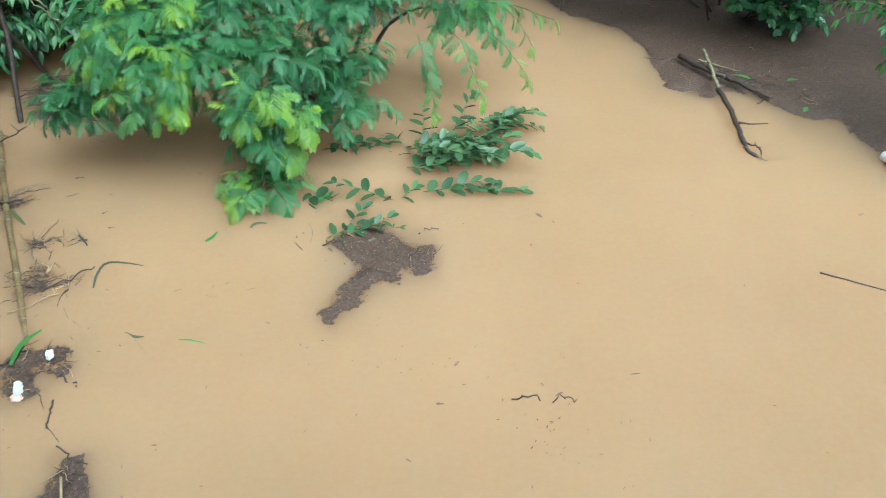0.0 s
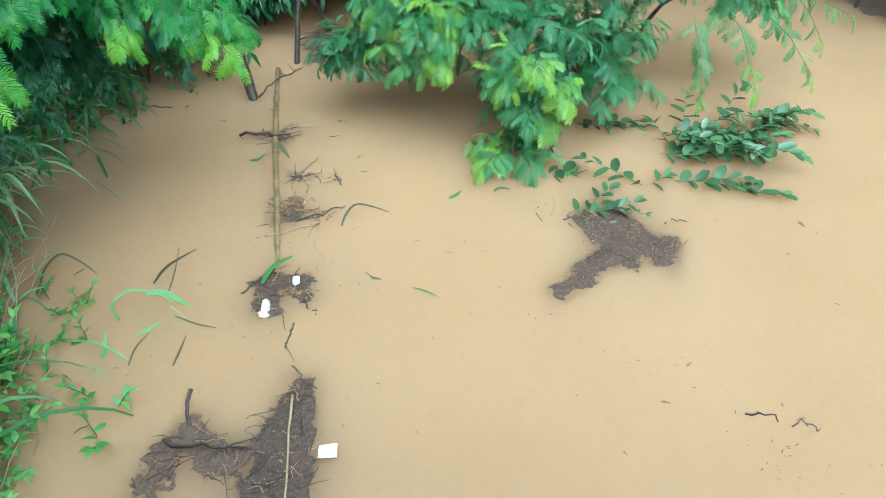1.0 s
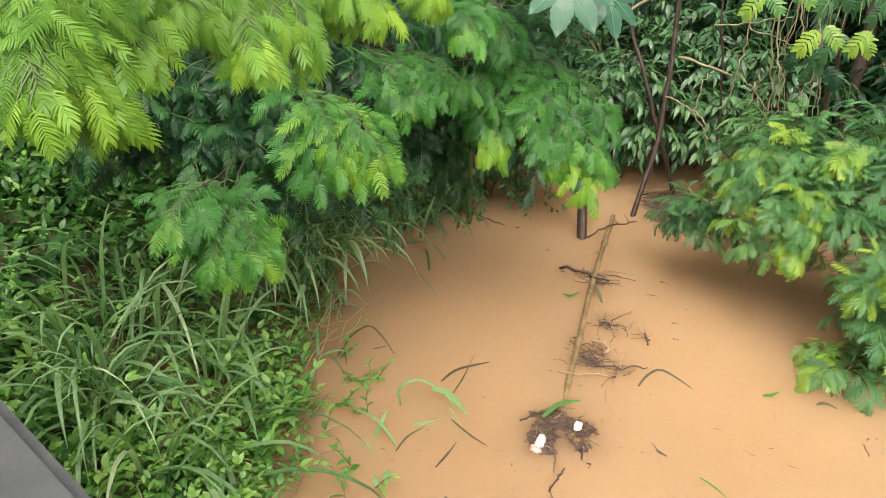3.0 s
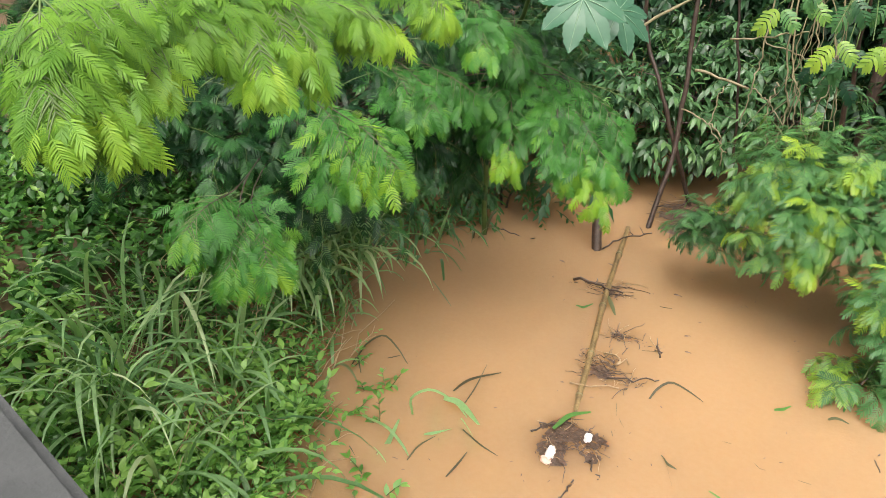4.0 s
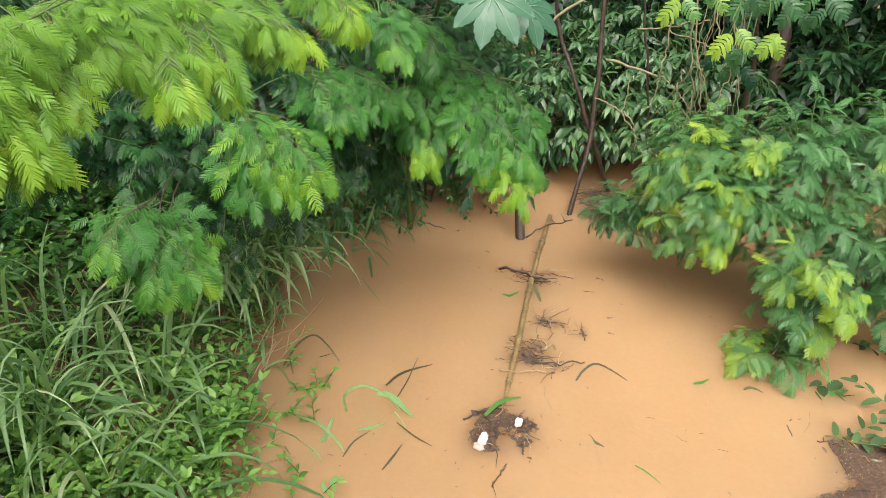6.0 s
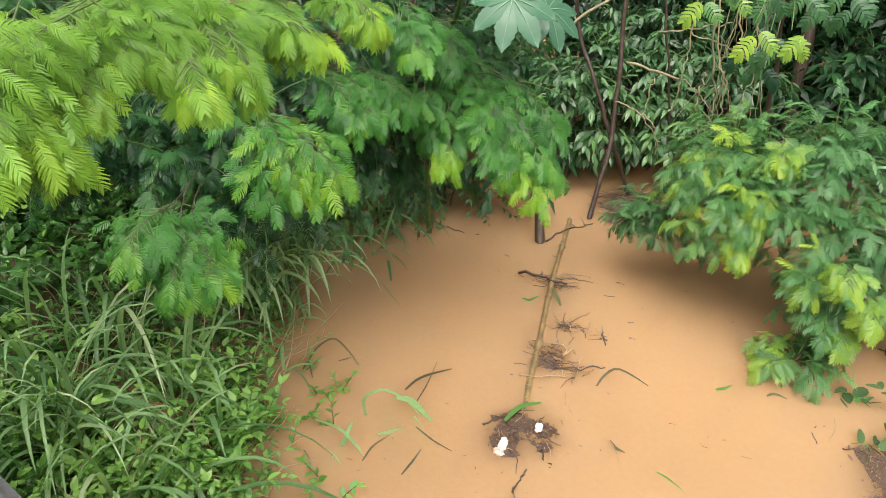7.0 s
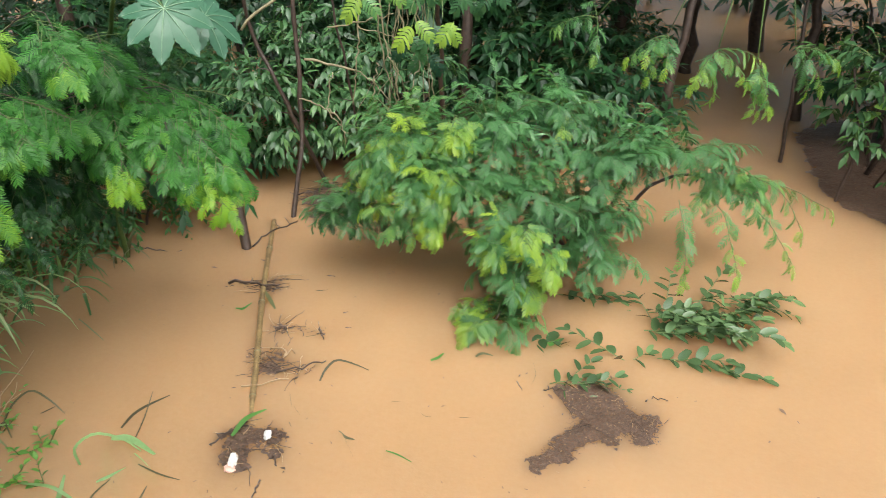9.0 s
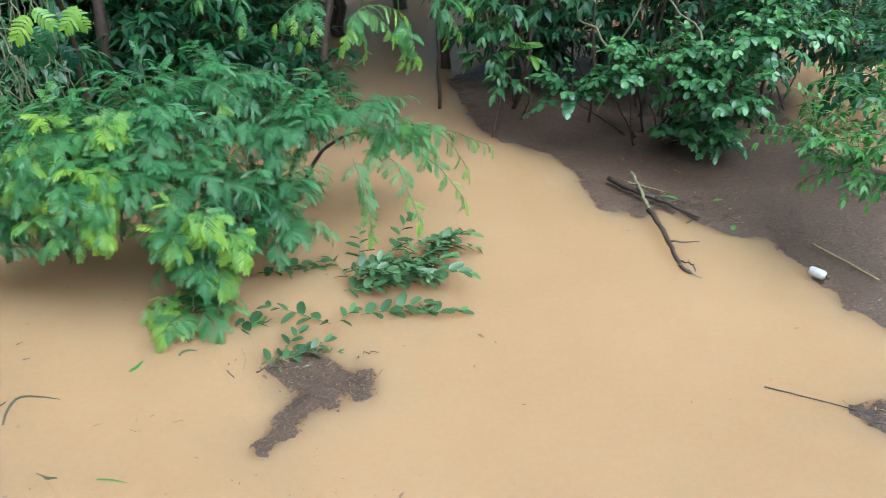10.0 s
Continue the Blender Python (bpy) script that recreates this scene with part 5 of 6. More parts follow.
# ---- floating litter mats ----
def inside_by(poly, x, y):
    """Signed distance of points to a closed outline: positive inside."""
    p = np.array(poly)
    q = np.roll(p, -1, 0)
    dist, inn = np.full(x.shape, 1e9), np.zeros(x.shape, bool)
    for (ax, ay), (bx, by) in zip(p, q):
        t = np.clip(((x - ax) * (bx - ax) + (y - ay) * (by - ay)) / ((bx - ax) ** 2 + (by - ay) ** 2 + 1e-9), 0, 1)
        dist = np.minimum(dist, np.hypot(x - ax - t * (bx - ax), y - ay - t * (by - ay)))
        inn ^= ((ay > y) != (by > y)) & (x < (bx - ax) * (y - ay) / (by - ay + 1e-12) + ax)
    return np.where(inn, dist, -dist)


def scrap(b, p, length, width, heading, tone=0.5, tilt=0.15):
    h = np.array([np.cos(heading), np.sin(heading), rng.normal(0, tilt)])
    m = frame_of(p, h, (rng.normal(0, tilt), rng.normal(0, tilt), 1), 1.0)
    l, w = length / 2, width / 2
    v = np.array([(-w * 0.3, -l, 0), (w * 0.5, -l * 0.8, 0), (w, 0, w * 0.4), (w * 0.3, l, 0), (-w * 0.4, l * 0.9, 0), (-w, 0, w * 0.3)])
    b.add(v @ m[:3, :3].T + m[:3, 3], np.array([[0, 1, 2, 5], [5, 2, 3, 4]]), tone)


def litter_mat(name, poly, cell, height, scraps, label, rough=0.05, twigs=12, category="debris", mat=None, along=None, reach=1.0, sink=0.0):
    """A floating raft of rotten litter whose rim sinks under the water."""
    poly = np.array(poly)
    lo, hi = poly.min(0) - 0.15, poly.max(0) + 0.15
    x, y = np.meshgrid(np.arange(lo[0], hi[0], cell), np.arange(lo[1], hi[1], cell), indexing="ij")
    nz = np.vectorize(lambda a, b: noise.fractal((a * 7, b * 7, 1.0), 1.0, 2.0, 4))(x, y)
    fine = np.vectorize(lambda a, b: noise.noise((a * 38, b * 38, 5.0)))(x, y)
    sd = inside_by(poly, x, y) + rough * nz
    z = np.where(sd > 0, np.clip(sd / 0.11, 0, 1) * 0.014, sd * 0.16) - 0.002 + np.clip(sd / 0.3, 0, 1) * height + (0.006 + 0.5 * sink) * fine * (sd > -0.03) + (0.006 + 0.5 * sink) * nz - sink
    keep = sd > -0.12
    ni, nj = x.shape
    i, j = (a.ravel() for a in np.meshgrid(np.arange(ni - 1), np.arange(nj - 1), indexing="ij"))
    quads = np.stack([i * nj + j, (i + 1) * nj + j, (i + 1) * nj + j + 1, i * nj + j + 1], 1)
    ok = keep.ravel()[quads].all(1)
    quads = quads[ok]
    idx, inv = np.unique(quads, return_inverse=True)
    v = np.stack([x.ravel(), y.ravel(), z.ravel()], 1)[idx]
    mid = np.array([*poly.mean(0), 0.0])
    ob = base(name, mid, label, category)
    under(new("litter", mesh_of("litter", v - mid, inv.reshape(quads.shape), mat or M_MAT)), ob)
    flat = np.argwhere(sd > 0.015)
    b, pale = Bunch(), Bunch()
    for k in range(scraps):
        a, c = flat[rng.integers(len(flat))]
        p = np.array([x[a, c], y[a, c], z[a, c] + 0.004]) - mid + np.append(rng.normal(0, cell, 2), 0)
        scrap(pale if rng.random() < 0.1 else b, p, *((rng.uniform(0.006, 0.024), rng.uniform(0.002, 0.007)) if cell < 0.02 else (rng.uniform(0.01, 0.04), rng.uniform(0.004, 0.012))), rng.uniform(0, 6.28))
    under(new("loose_litter", b.mesh("loose_litter", M_BITS)), ob, kind="stuff")
    if pale.count:
        under(new("straw", pale.mesh("straw", M_STRAW)), ob, kind="stuff")
    for k in range(twigs):
        a, c = flat[rng.integers(len(flat))]
        p = np.array([x[a, c], y[a, c], z[a, c] + 0.008]) - mid
        h, ln = rng.uniform(0, 6.28) if along is None else rng.normal(along, 0.5) + np.pi * rng.integers(2), reach * rng.uniform(0.04, 0.17)
        q = p + (np.cos(h) * ln, np.sin(h) * ln, rng.uniform(-0.01, 0.012))
        tube("twig", wavy(p, q, 6, 0.006), np.linspace(0.0026, 0.0012, 6), M_BARK if k % 4 else M_STRAW, ob, "", 5)
    return ob


litter_mat("debris_raft", ((-0.53, 4.02), (-0.40, 3.70), (-0.48, 3.42), (-0.48, 3.25), (-0.44, 3.23), (-0.35, 3.34), (-0.2, 3.53), (-0.05, 3.63), (0.11, 3.62), (0.11, 3.78), (-0.01, 4.02), (-0.2, 4.06), (-0.42, 4.15)),
           0.012, 0.002, 1500, "small raft of dark brown rotten litter floating on the water", 0.05, 22, mat=M_RAFT, sink=0.0015)
litter_mat("debris_bank", ((1.0, 8.3), (1.08, 7.75), (1.18, 7.43), (1.39, 7.29), (1.8, 6.9), (1.82, 6.58), (1.88, 5.9), (2.17, 5.78), (2.52, 5.86), (2.76, 5.4), (3.04, 5.42), (3.17, 4.84), (3.21, 4.45), (3.4, 4.1),
                           (4.0, 3.8), (4.9, 4.4), (5.0, 6.0), (4.4, 6.9), (4.2, 7.6), (4.6, 8.6), (3.2, 10.0), (1.6, 10.0), (0.9, 9.2)),
           0.03, 0.02, 4500, "wide floating bank of dark brown litter and mud against the bushes", 0.06, 60)
litter_mat("debris_drift", ((2.66, 3.42), (2.8, 3.3), (3.0, 3.1), (3.3, 3.2), (3.2, 3.5), (2.9, 3.55)), 0.02, 0.01, 90, "drift of dark twigs and litter", 0.05, 8)
litter_mat("debris_clump", ((-2.13, 3.2), (-2.11, 2.98), (-2.08, 2.8), (-1.97, 2.66), (-1.86, 2.7), (-1.88, 2.88), (-1.76, 2.9), (-1.78, 3.02), (-1.92, 3.06), (-2.02, 3.1)), 0.01, 0.0, 420, "clump of dark litter caught on the sunken bamboo", 0.06, 30, sink=0.0015)
litter_mat("debris_clump", ((-2.42, 3.66), (-2.2, 3.8), (-2.16, 3.68), (-2.05, 3.7), (-1.88, 3.63), (-1.98, 3.48), (-2.12, 3.46), (-2.27, 3.32), (-2.3, 3.5)), 0.01, -0.002, 420, "litter and twigs caught beside the bamboo pole", 0.07, 56, sink=0.01, reach=1.1)
litter_mat("debris_clump", ((-2.48, 3.98), (-2.32, 4.06), (-2.2, 4.05), (-2.05, 3.97), (-2.2, 3.93), (-2.38, 3.86)), 0.01, -0.004, 160, "thin litter caught beside the bamboo pole", 0.06, 30, sink=0.01, reach=1.1)
litter_mat("debris_clump", ((-2.96, 4.3), (-2.8, 4.38), (-2.72, 4.5), (-2.52, 4.56), (-2.56, 4.4), (-2.66, 4.3), (-2.8, 4.27)), 0.01, -0.004, 150, "twigs and leaf scraps lodged across the bamboo pole", 0.06, 32, sink=0.01, along=0.3, reach=1.2)
litter_mat("twig_raft", ((-1.6, 2.36), (-1.5, 2.36), (-1.42, 2.25), (-1.3, 2.0), (-1.2, 1.8), (-1.1, 1.5), (-1.5, 1.45), (-1.55, 1.75), (-1.62, 2.05)), 0.012, 0.006, 500, "raft of dark twigs and rotten litter on the water", 0.035, 60, mat=M_RAFT)
litter_mat("twig_raft", ((-1.98, 1.98), (-1.86, 1.98), (-1.76, 1.94), (-1.6, 1.9), (-1.55, 1.75), (-1.7, 1.62), (-1.74, 1.75), (-1.86, 1.76), (-1.85, 1.5), (-2.0, 1.55), (-2.05, 1.78)), 0.012, 0.004, 280, "tangled twigs and litter floating near the bank", 0.035, 36, mat=M_RAFT)
litter_mat("debris_clump", ((-3.15, 5.75), (-2.9, 5.5), (-2.7, 5.6), (-2.75, 6.1), (-3.1, 6.2)), 0.012, 0.002, 300, "thin twigs and litter round the feet of the stems", 0.09, 70, reach=1.6)


# ---- bamboo pole ----
def bamboo(points, r):
    p = spline(points, 60)
    rad = np.full(60, r) * np.linspace(0.85, 1.05, 60)
    for k in range(5, 58, 9):
        rad[k] *= 1.16
        rad[k - 1] *= 0.97
    a = p[0].copy()
    ob = base("bamboo_pole", a, "long weathered yellow-brown bamboo pole lying half sunk in the water", "pole")
    tube("culm", p - a, rad, M_BAMBOO, ob, "", 10, 0.015)
    for k in range(5, 58, 9):
        tube("node_ring", np.array([p[k] - (p[k + 1] - p[k]) * 0.12, p[k] + (p[k + 1] - p[k]) * 0.12]) - a, r * 1.2, M_VINE, ob, "darker joint ring", 10, 0.02)
    return ob


bamboo(((-3.12, 5.24, 0.035), (-2.68, 4.31, 0.012), (-2.32, 3.62, 0.006), (-2.08, 3.15, -0.016), (-1.8, 2.7, -0.035), (-1.5, 2.2, -0.05)), 0.02)


def loose_stick(a, b, r, label, mat=None, sway=0.012, forks=0):
    a, b = np.array(a, float), np.array(b, float)
    ob = base("stick", a, label, "stick", "drift sticks")
    p = wavy(a, b, 10, sway)
    tube("shaft", p - a, np.linspace(r, r * 0.6, 10), mat or M_BARK, ob, "", 7, 0.12)
    for k in range(forks):
        q = p[rng.integers(3, 9)]
        e = q + (rng.normal(0, 0.07), rng.normal(0, 0.07), rng.uniform(0, 0.03))
        tube("fork", wavy(q, e, 5, 0.005) - a, np.linspace(r * 0.5, r * 0.25, 5), mat or M_BARK, ob, "", 5)
    return ob


loose_stick((-2.95, 4.3, 0.012), (-2.58, 4.36, 0.04), 0.011, "short dark branch lying across the bamboo", forks=2)
loose_stick((-3.07, 4.82, 0.02), (-2.92, 5.26, 0.06), 0.007, "thin crooked twig over the water", forks=2)
loose_stick((-4.0, 4.5, 0.03), (-3.55, 4.6, 0.005), 0.006, "thin twig reaching out over the water")
loose_stick((-2.26, 3.68, 0.03), (-2.1, 3.7, 0.025), 0.006, "pale curved root caught in the litter", M_STRAW, 0.02)
loose_stick((-2.25, 3.32, 0.01), (-2.02, 3.48, 0.012), 0.006, "pale reed lying in the litter", M_STRAW, 0.006)
loose_stick((-1.78, 2.86, 0.012), (-1.68, 2.79, 0.0), 0.006, "dark twig poking out of the litter")
loose_stick((-2.13, 2.83, 0.01), (-2.05, 2.98, 0.012), 0.006, "dark twig poking out of the litter")
loose_stick((-1.76, 2.7, 0.004), (-1.72, 2.52, -0.004), 0.005, "forked twig floating on the water", None, 0.01, 3)
loose_stick((-2.1, 4.02, 0.008), (-2.02, 3.93, 0.004), 0.007, "dark twig poking out of the litter", None, 0.01, 2)
loose_stick((-2.12, 3.5, 0.02), (-1.9, 3.72, 0.01), 0.006, "brown twig in the litter")
loose_stick((2.32, 3.66, 0.008), (2.85, 3.38, 0.01), 0.005, "straight brown reed floating on the water", sway=0.003)
def drift_branch(points, r0, r1, label, mat=None, forks=3):
    p = spline(points, 20) + rng.normal(0, 0.004, (20, 3))
    ob = base("drift_branch", p[0], label, "branch", "drift branches")
    tube("shaft", p - p[0], np.linspace(r0, r1, 20), mat or M_BARK, ob, "", 8, 0.18)
    for k in rng.integers(5, 19, forks):
        e = p[k] + (rng.normal(0, 0.1), rng.normal(-0.03, 0.1), rng.uniform(-0.01, 0.04))
        tube("fork", wavy(p[k], e, 6, 0.008) - p[0], np.linspace(r1 * 0.7, r1 * 0.25, 6), mat or M_BARK, ob, "", 5)
    return ob


drift_branch(((2.24, 6.32, 0.14), (2.23, 5.98, 0.12), (2.23, 5.72, 0.09)), 0.016, 0.013, "pale barkless branch sloping into the water", M_VINE, 4)
drift_branch(((2.23, 5.72, 0.09), (2.26, 5.27, 0.05), (2.26, 4.99, 0.02), (2.38, 4.84, -0.02)), 0.02, 0.012, "forked dark end of a drifted branch", None, 6)
drift_branch(((2.06, 6.32, 0.09), (2.23, 6.04, 0.09), (2.42, 5.89, 0.07), (2.59, 5.63, 0.05)), 0.026, 0.014, "dark rotten log among the litter", None, 7)
litter_mat("twig_heap", ((2.1, 6.4), (2.2, 6.15), (2.5, 5.9), (2.85, 5.55), (3.05, 5.5), (3.1, 5.65), (2.8, 5.95), (2.5, 6.25), (2.25, 6.45)), 0.02, 0.05, 260, "heap of grey twigs and rotten wood on the litter", 0.06, 60)
for x, y, s, h in ((2.52, 5.88, 0.15, 2.4), (2.79, 5.86, 0.1, 0.3), (2.76, 5.37, 0.1, 1.0)):
    v, f = ovate(0.4, 0.1, 0.3)
    lf = new("green_fallen_leaf", mesh_of("green_fallen_leaf", v, f, M_WEED, np.full(len(v), 0.5)))
    lf.matrix_basis = Matrix(frame_of((x, y, 0.09), (np.cos(h), np.sin(h), 0.05), (0.1, 0.1, 1), s).tolist())
    tagged(lf, "green leaf fallen on the brown litter", "leaf", "green leaves on the litter")
loose_stick((3.3, 5.2, 0.06), (3.55, 4.7, 0.05), 0.01, "pale straight stick on the litter", M_STRAW, 0.003)
loose_stick((-2.0, 2.1, 0.07), (-1.93, 1.92, -0.01), 0.011, "short dark stub rising from the twigs", None, 0.004)
loose_stick((-1.53, 2.22, 0.04), (-1.28, 1.62, 0.05), 0.007, "long pale straw lying on the raft", M_STRAW, 0.003)
loose_stick((-1.62, 2.4, 0.03), (-1.44, 2.3, 0.03), 0.005, "thin twig lying across the raft's tip")
loose_stick((-1.98, 1.82, 0.05), (-1.6, 1.88, 0.05), 0.009, "crooked dark branch on the twig raft", None, 0.02, 2)
loose_stick((-0.58, 3.92, 0.01), (-0.48, 3.95, 0.015), 0.004, "short twig at the raft's edge")
loose_stick((0.0, 4.03, 0.01), (0.12, 4.07, 0.02), 0.004, "short twig at the raft's edge")
loose_stick((0.5, 2.71, 0.005), (0.64, 2.7, 0.005), 0.005, "short dark twig floating on the water")
loose_stick((0.7, 2.69, 0.005), (0.82, 2.71, 0.005), 0.004, "short dark twig floating on the water")
loose_stick((-0.75, 4.02, 0.004), (-0.7, 3.88, 0.004), 0.004, "short bent twig floating on the water", None, 0.008)


# ---- scattered floating scraps ----
def drift_scraps():
    b = Bunch()
    for k in range(170):
        x, y = rng.uniform(-3.4, 2.6), rng.uniform(2.1, 5.6)
        if x < shore_x(y) + 0.2 or (x > 0.8 and rng.random() < 0.6) or (y > 4.3 and x > -1.5 and rng.random() < 0.7):
            continue
        ln = rng.uniform(0.008, 0.03) if rng.random() < 0.85 else rng.uniform(0.03, 0.06)
        scrap(b, (x, y, 0.003), ln, ln * rng.uniform(0.15, 0.4), rng.uniform(0, 6.28), 0.5, 0.06)
    for cx, cy, n in ((0.0, 2.9, 10), (0.2, 2.93, 6), (0.6, 2.5, 16), (0.9, 2.35, 14), (-0.45, 3.1, 14), (-2.0, 2.6, 5)):
        for k in range(n):
            ln = rng.uniform(0.006, 0.022)
            scrap(b, (cx + rng.normal(0, 0.16), cy + rng.normal(0, 0.09), 0.003), ln, ln * 0.3, rng.uniform(0, 6.28), 0.5, 0.06)
    ob = new("drift_litter", b.mesh("drift_litter", M_BITS))
    tagged(ob, "scattered brown leaf scraps floating on the water", "debris", kind="stuff")


drift_scraps()


def dead_leaf(x, y, size, heading):
    v, f = ovate(0.4, 0.1, 0.12, curl=0.05)
    m = frame_of((x, y, 0.005), (np.cos(heading), np.sin(heading), 0.05), (0.1, 0.1, 1), size * 0.85)
    ob = new("fallen_leaf", mesh_of("fallen_leaf", v, f, M_BITS))
    ob.matrix_basis = Matrix(m.tolist())
    tagged(ob, "curled brown dead leaf floating on the water", "leaf", "floating dead leaves")


for x, y, s, h in ((0.77, 4.2, 0.08, 2.2), (0.22, 2.93, 0.05, 1.0), (-2.36, 4.66, 0.07, 0.2), (-2.04, 4.25, 0.05, 0.8), (2.75, 4.22, 0.05, 0.4), (-1.98, 3.0, 0.05, 1.4), (-1.95, 4.1, 0.05, 0.3), (0.13, 2.68, 0.05, 0.0)):
    dead_leaf(x, y, s, h)


# ---- half-drowned branches with oval leaves ----
def drowned_branch(label, shoots, size, mat=None, templates=None, tone=0.4, single=290):
    a = np.array(shoots[0][0], float)
    ob = base("drowned_branch", (a[0], a[1], 0), label, "branch", "half-drowned leafy branches")
    fo = Foliage(templates or OVAL_LEAF, mat or M_OVAL)
    for p, d, ln, n in shoots:
        fo.twig(p, d, ln, n, size, 0.15, tone, 0.2, 0.004, 0.24, 0.0, 0.06)
    fo.finish(ob, (0, 3, 0.5), single, floor=-0.03)


drowned_branch("dark green oval-leaved branch lying on the flood water", tuple(
    ((-0.12 + 0.62 * u + rng.normal(0, 0.05), 4.76 + 0.38 * u + rng.normal(0, 0.1), 0.015 + 0.12 * rng.random()), (1, rng.normal(0.35, 0.6), rng.uniform(0.0, 0.3)), rng.uniform(0.2, 0.36), 7) for u in np.linspace(0, 1, 30))
    + (((0.2, 5.1, 0.08), (0.25, 0.8, 0.3), 0.4, 8), ((0.0, 5.05, 0.06), (-0.1, 0.8, 0.2), 0.35, 7), ((0.4, 5.2, 0.08), (0.9, 0.4, 0.1), 0.45, 9), ((-0.05, 4.85, 0.02), (-0.5, 0.9, 0.2), 0.4, 5)), 0.108, tone=0.36)
drowned_branch("small oval-leaved sprig standing out of the water", (((-0.15, 4.4, -0.01), (-0.95, 0.25, 0.3), 0.42, 8), ((-0.14, 4.42, -0.01), (0.3, 0.3, 0.2), 0.12, 4)), 0.105, single=60, tone=0.3)
drowned_branch("oval-leaved sprig half under the muddy water", (((0.0, 4.5, -0.004), (1, 0.0, 0.1), 0.42, 9), ((0.12, 4.52, 0.0), (1, 0.1, 0.25), 0.3, 7), ((0.15, 4.44, -0.006), (1, -0.05, 0.02), 0.45, 9), ((0.36, 4.5, -0.002), (1, 0.0, 0.03), 0.28, 7)), 0.115, single=60, tone=0.3)
drowned_branch("sunken green leaves showing through the muddy water", (((-0.8, 4.38, -0.004), (1, 0.15, 0.06), 0.22, 6), ((-0.76, 4.44, 0.0), (0.9, -0.2, 0.1), 0.2, 5), ((-0.75, 5.02, -0.003), (1, 0.1, 0.04), 0.45, 9), ((-0.68, 5.1, 0.0), (1, 0.0, 0.12), 0.4, 9), ((-0.6, 4.85, -0.005), (1, 0.3, 0.03), 0.35, 8), ((-0.5, 5.05, -0.002), (1, 0.1, 0.1), 0.3, 7)), 0.105, single=80, tone=0.24)
drowned_branch("dull green sprig growing through the floating litter", (((-0.56, 4.0, 0.004), (0.7, 0.6, 0.1), 0.25, 6), ((-0.52, 4.02, 0.0), (1, 0.2, 0.05), 0.35, 8), ((-0.5, 3.98, 0.008), (0.9, -0.2, 0.05), 0.26, 6), ((-0.42, 4.1, -0.003), (1, 0.1, 0.03), 0.3, 7), ((-0.44, 4.16, 0.0), (0.4, 0.4, 0.3), 0.12, 4)), 0.095, single=60, tone=0.3)
drowned_branch("green weeds sprouting from the shallow water", (((-2.3, 1.72, -0.02), (0.3, -0.3, 0.5), 0.2, 6), ((-2.28, 1.75, -0.02), (-0.6, 0.4, 0.3), 0.2, 5), ((-2.22, 1.66, -0.02), (0.9, 0.1, 0.2), 0.15, 5)), 0.07, M_WEED, WEED_LEAF, single=60)
drowned_branch("green weeds sprouting from the shallow water", (((-2.34, 1.95, -0.02), (0.3, 0.3, 0.6), 0.14, 5),), 0.06, M_WEED, WEED_LEAF, single=60)

for at, turn in (((-2.92, 2.23, -0.02), 0), ((-2.78, 2, -0.02), 1.7), ((-2.72, 1.89, -0.02), 3.4), ((-3.03, 2.43, -0.02), 5.1), ((-3.25, 2.52, -0.02), 6.8), ((-2.75, 2.29, -0.02), 8.5), ((-2.52, 1.98, -0.02), 10.2), ((-3.03, 2.05, -0.02), 11.9), ((-2.94, 2.51, -0.02), 13.6)):
    at = np.array(at)
    drowned_branch("small green weed sprig standing in the shallow water", ((at, (np.cos(turn) * 0.5, np.sin(turn) * 0.5, 0.9), 0.15, 5), (at, (-np.sin(turn) * 0.8, np.cos(turn) * 0.8, 0.4), 0.13, 5)), 0.055, M_HERB, WEED_LEAF, single=30, tone=0.6)


# ---- rubbish ----
def crumpled(name, at, size, mat, label, seed, spin, category, thick=0.3):
    """A crumpled bit of film: a folded, wrinkled pillow."""
    bm = bmesh.new()
    bmesh.ops.create_icosphere(bm, subdivisions=3, radius=0.5)
    for v in bm.verts:
        q = Vector((v.co.x * size[0], v.co.y * size[1], v.co.z * size[1] * thick))
        k = noise.fractal(v.co * 3.0 + Vector((seed, 0, 0)), 1.0, 2.0, 3)
        v.co = q * (1 + 0.35 * k) + Vector((0, 0, 0.008 * noise.noise(v.co * 7 + Vector((seed, 1, 0)))))
    me = bpy.data.meshes.new(name)
    bm.to_mesh(me)
    bm.free()
    me.materials.append(mat)
    ob = new(name, me)
    ob.location, ob.rotation_euler = at, (0, 0, spin)
    return tagged(ob, label, category)


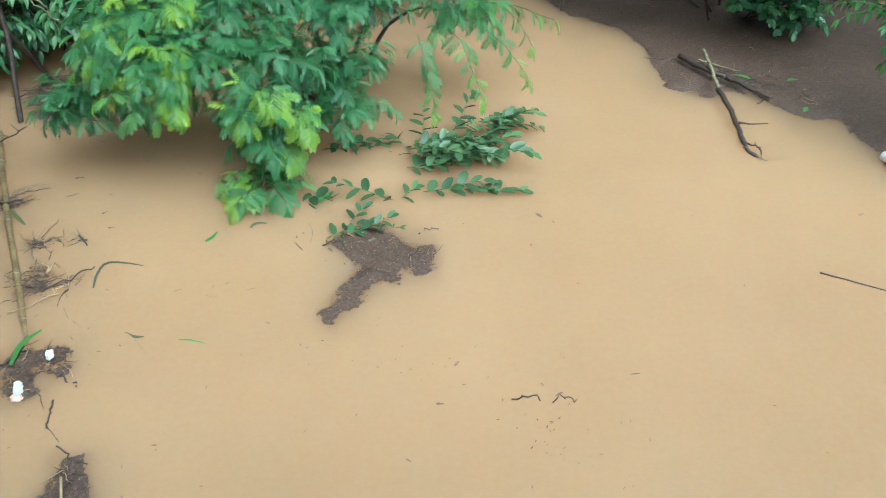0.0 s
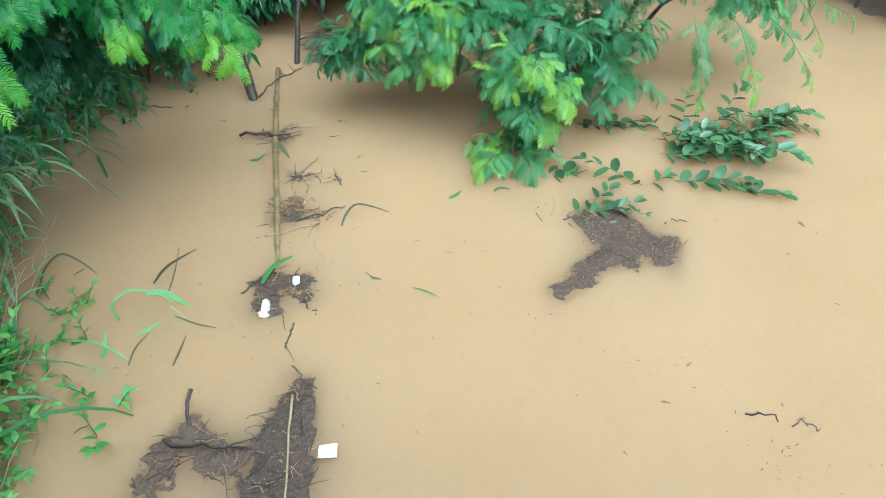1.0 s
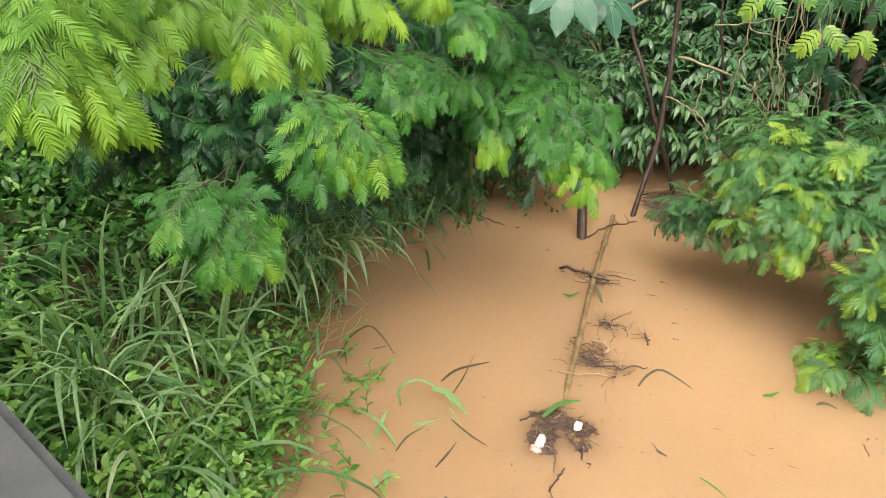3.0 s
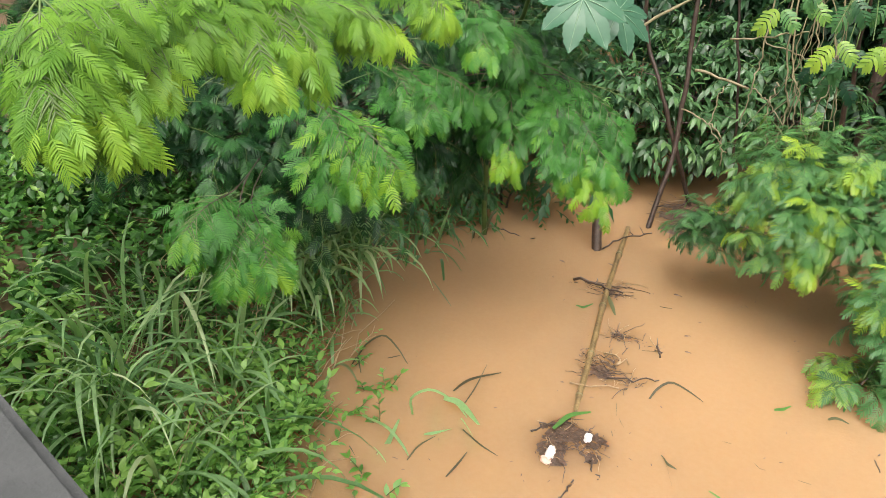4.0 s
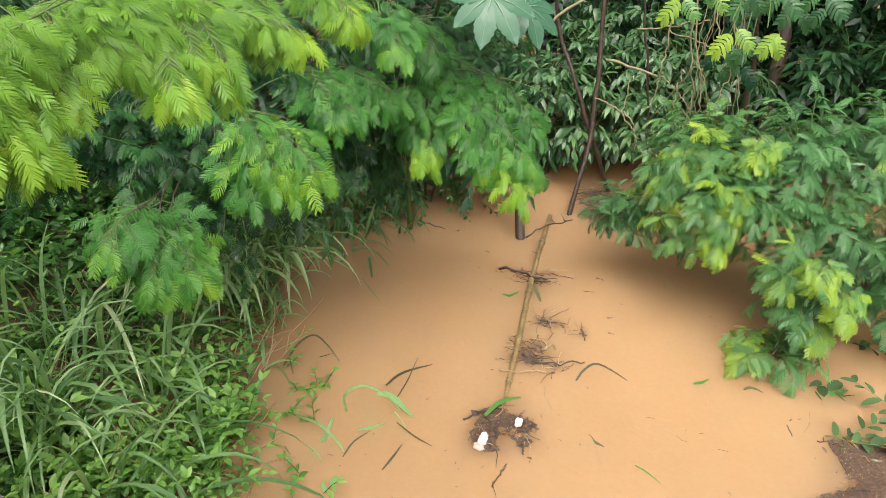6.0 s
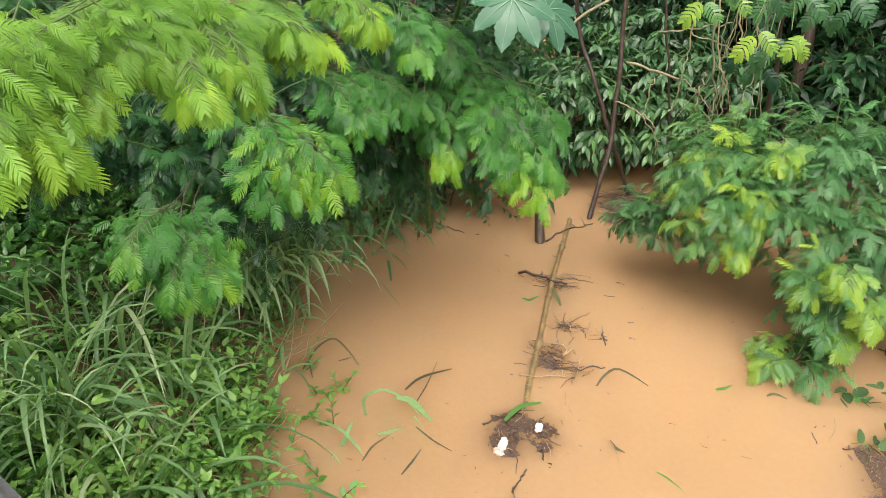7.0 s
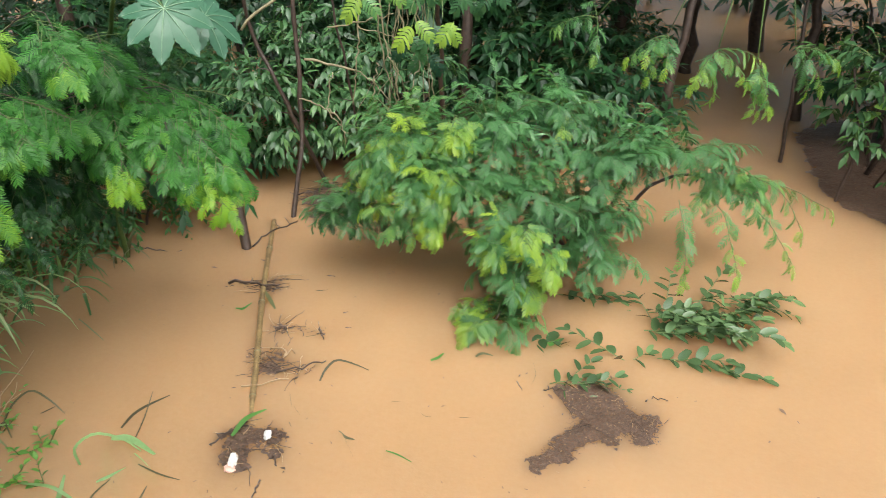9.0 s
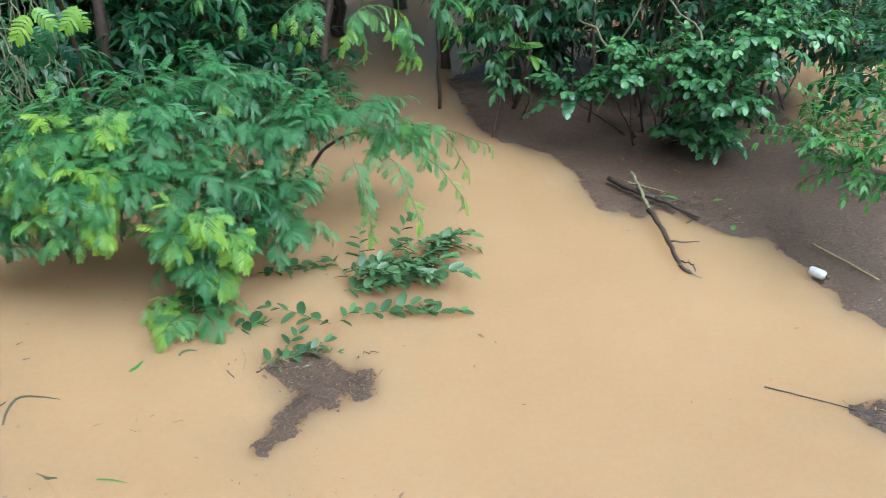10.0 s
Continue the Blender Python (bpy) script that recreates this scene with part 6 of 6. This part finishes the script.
crumpled("plastic_scrap", (-1.885, 2.99, 0.02), (0.042, 0.065), M_WHITE, "small white plastic scrap on floating litter", 1.0, 0.4, "rubbish", 0.5)
crumpled("plastic_wrapper", (-1.955, 2.76, 0.02), (0.045, 0.1), M_WHITE, "crumpled white plastic wrapper on floating litter", 4.0, 0.5, "rubbish", 0.35)
crumpled("pink_wrapper", (-1.945, 2.715, 0.006), (0.06, 0.06), M_PINK, "faded pink wrapper half under the water", 7.0, 0.2, "rubbish", 0.3)
bm = bmesh.new()
bmesh.ops.create_grid(bm, x_segments=10, y_segments=8, size=0.5)
for v in bm.verts:
    v.co = Vector((v.co.x * 0.085, v.co.y * 0.07, 0.004 * noise.noise(v.co * 5) + 0.012 * v.co.x * v.co.y))
bmesh.ops.solidify(bm, geom=bm.faces[:], thickness=0.002)
card_mesh = bpy.data.meshes.new("paper_scrap")
bm.to_mesh(card_mesh)
bm.free()
card_mesh.materials.append(M_WHITE)
card = tagged(new("paper_scrap", card_mesh), "flat white piece of card on the twig raft", "rubbish")
card.location, card.rotation_euler = (-1.24, 1.975, 0.035), (0.05, -0.04, 0.35)


def bottle(at, spin):
    ob = base("plastic_bottle", at, "white plastic bottle lying on the floating litter", "bottle")
    prof = ((0.0, 0.001), (0.03, 0.002), (0.034, 0.012), (0.034, 0.09), (0.03, 0.105), (0.016, 0.118), (0.014, 0.124))
    cap = ((0.0, 0.122), (0.0165, 0.1225), (0.0165, 0.14), (0.0, 0.1405))
    for name, pr, mat in (("body", prof, M_WHITE), ("cap", cap, M_BITS)):
        bm = bmesh.new()
        n, rings = 16, []
        for r, z in pr:
            rings.append([bm.verts.new(((r + 1e-4) * np.cos(a), (r + 1e-4) * np.sin(a), z)) for a in np.arange(n) * 2 * np.pi / n])
        for p, q in zip(rings, rings[1:]):
            for k in range(n):
                bm.faces.new((p[k], p[(k + 1) % n], q[(k + 1) % n], q[k]))
        bm.faces.new(rings[0][::-1])
        bm.faces.new(rings[-1])
        part(name, bm, mat, ob, "brown cap" if name == "cap" else "")
    ob.rotation_euler = (radians(86), 0, spin)
    return ob


bottle((3.12, 4.83, 0.06), 0.6)
crumpled("plastic_bag", (-4.75, 3.5, 0.2), (0.2, 0.12), M_DARK, "black plastic bag caught in the waterside grass", 11.0, 0.3, "rubbish", 0.5)
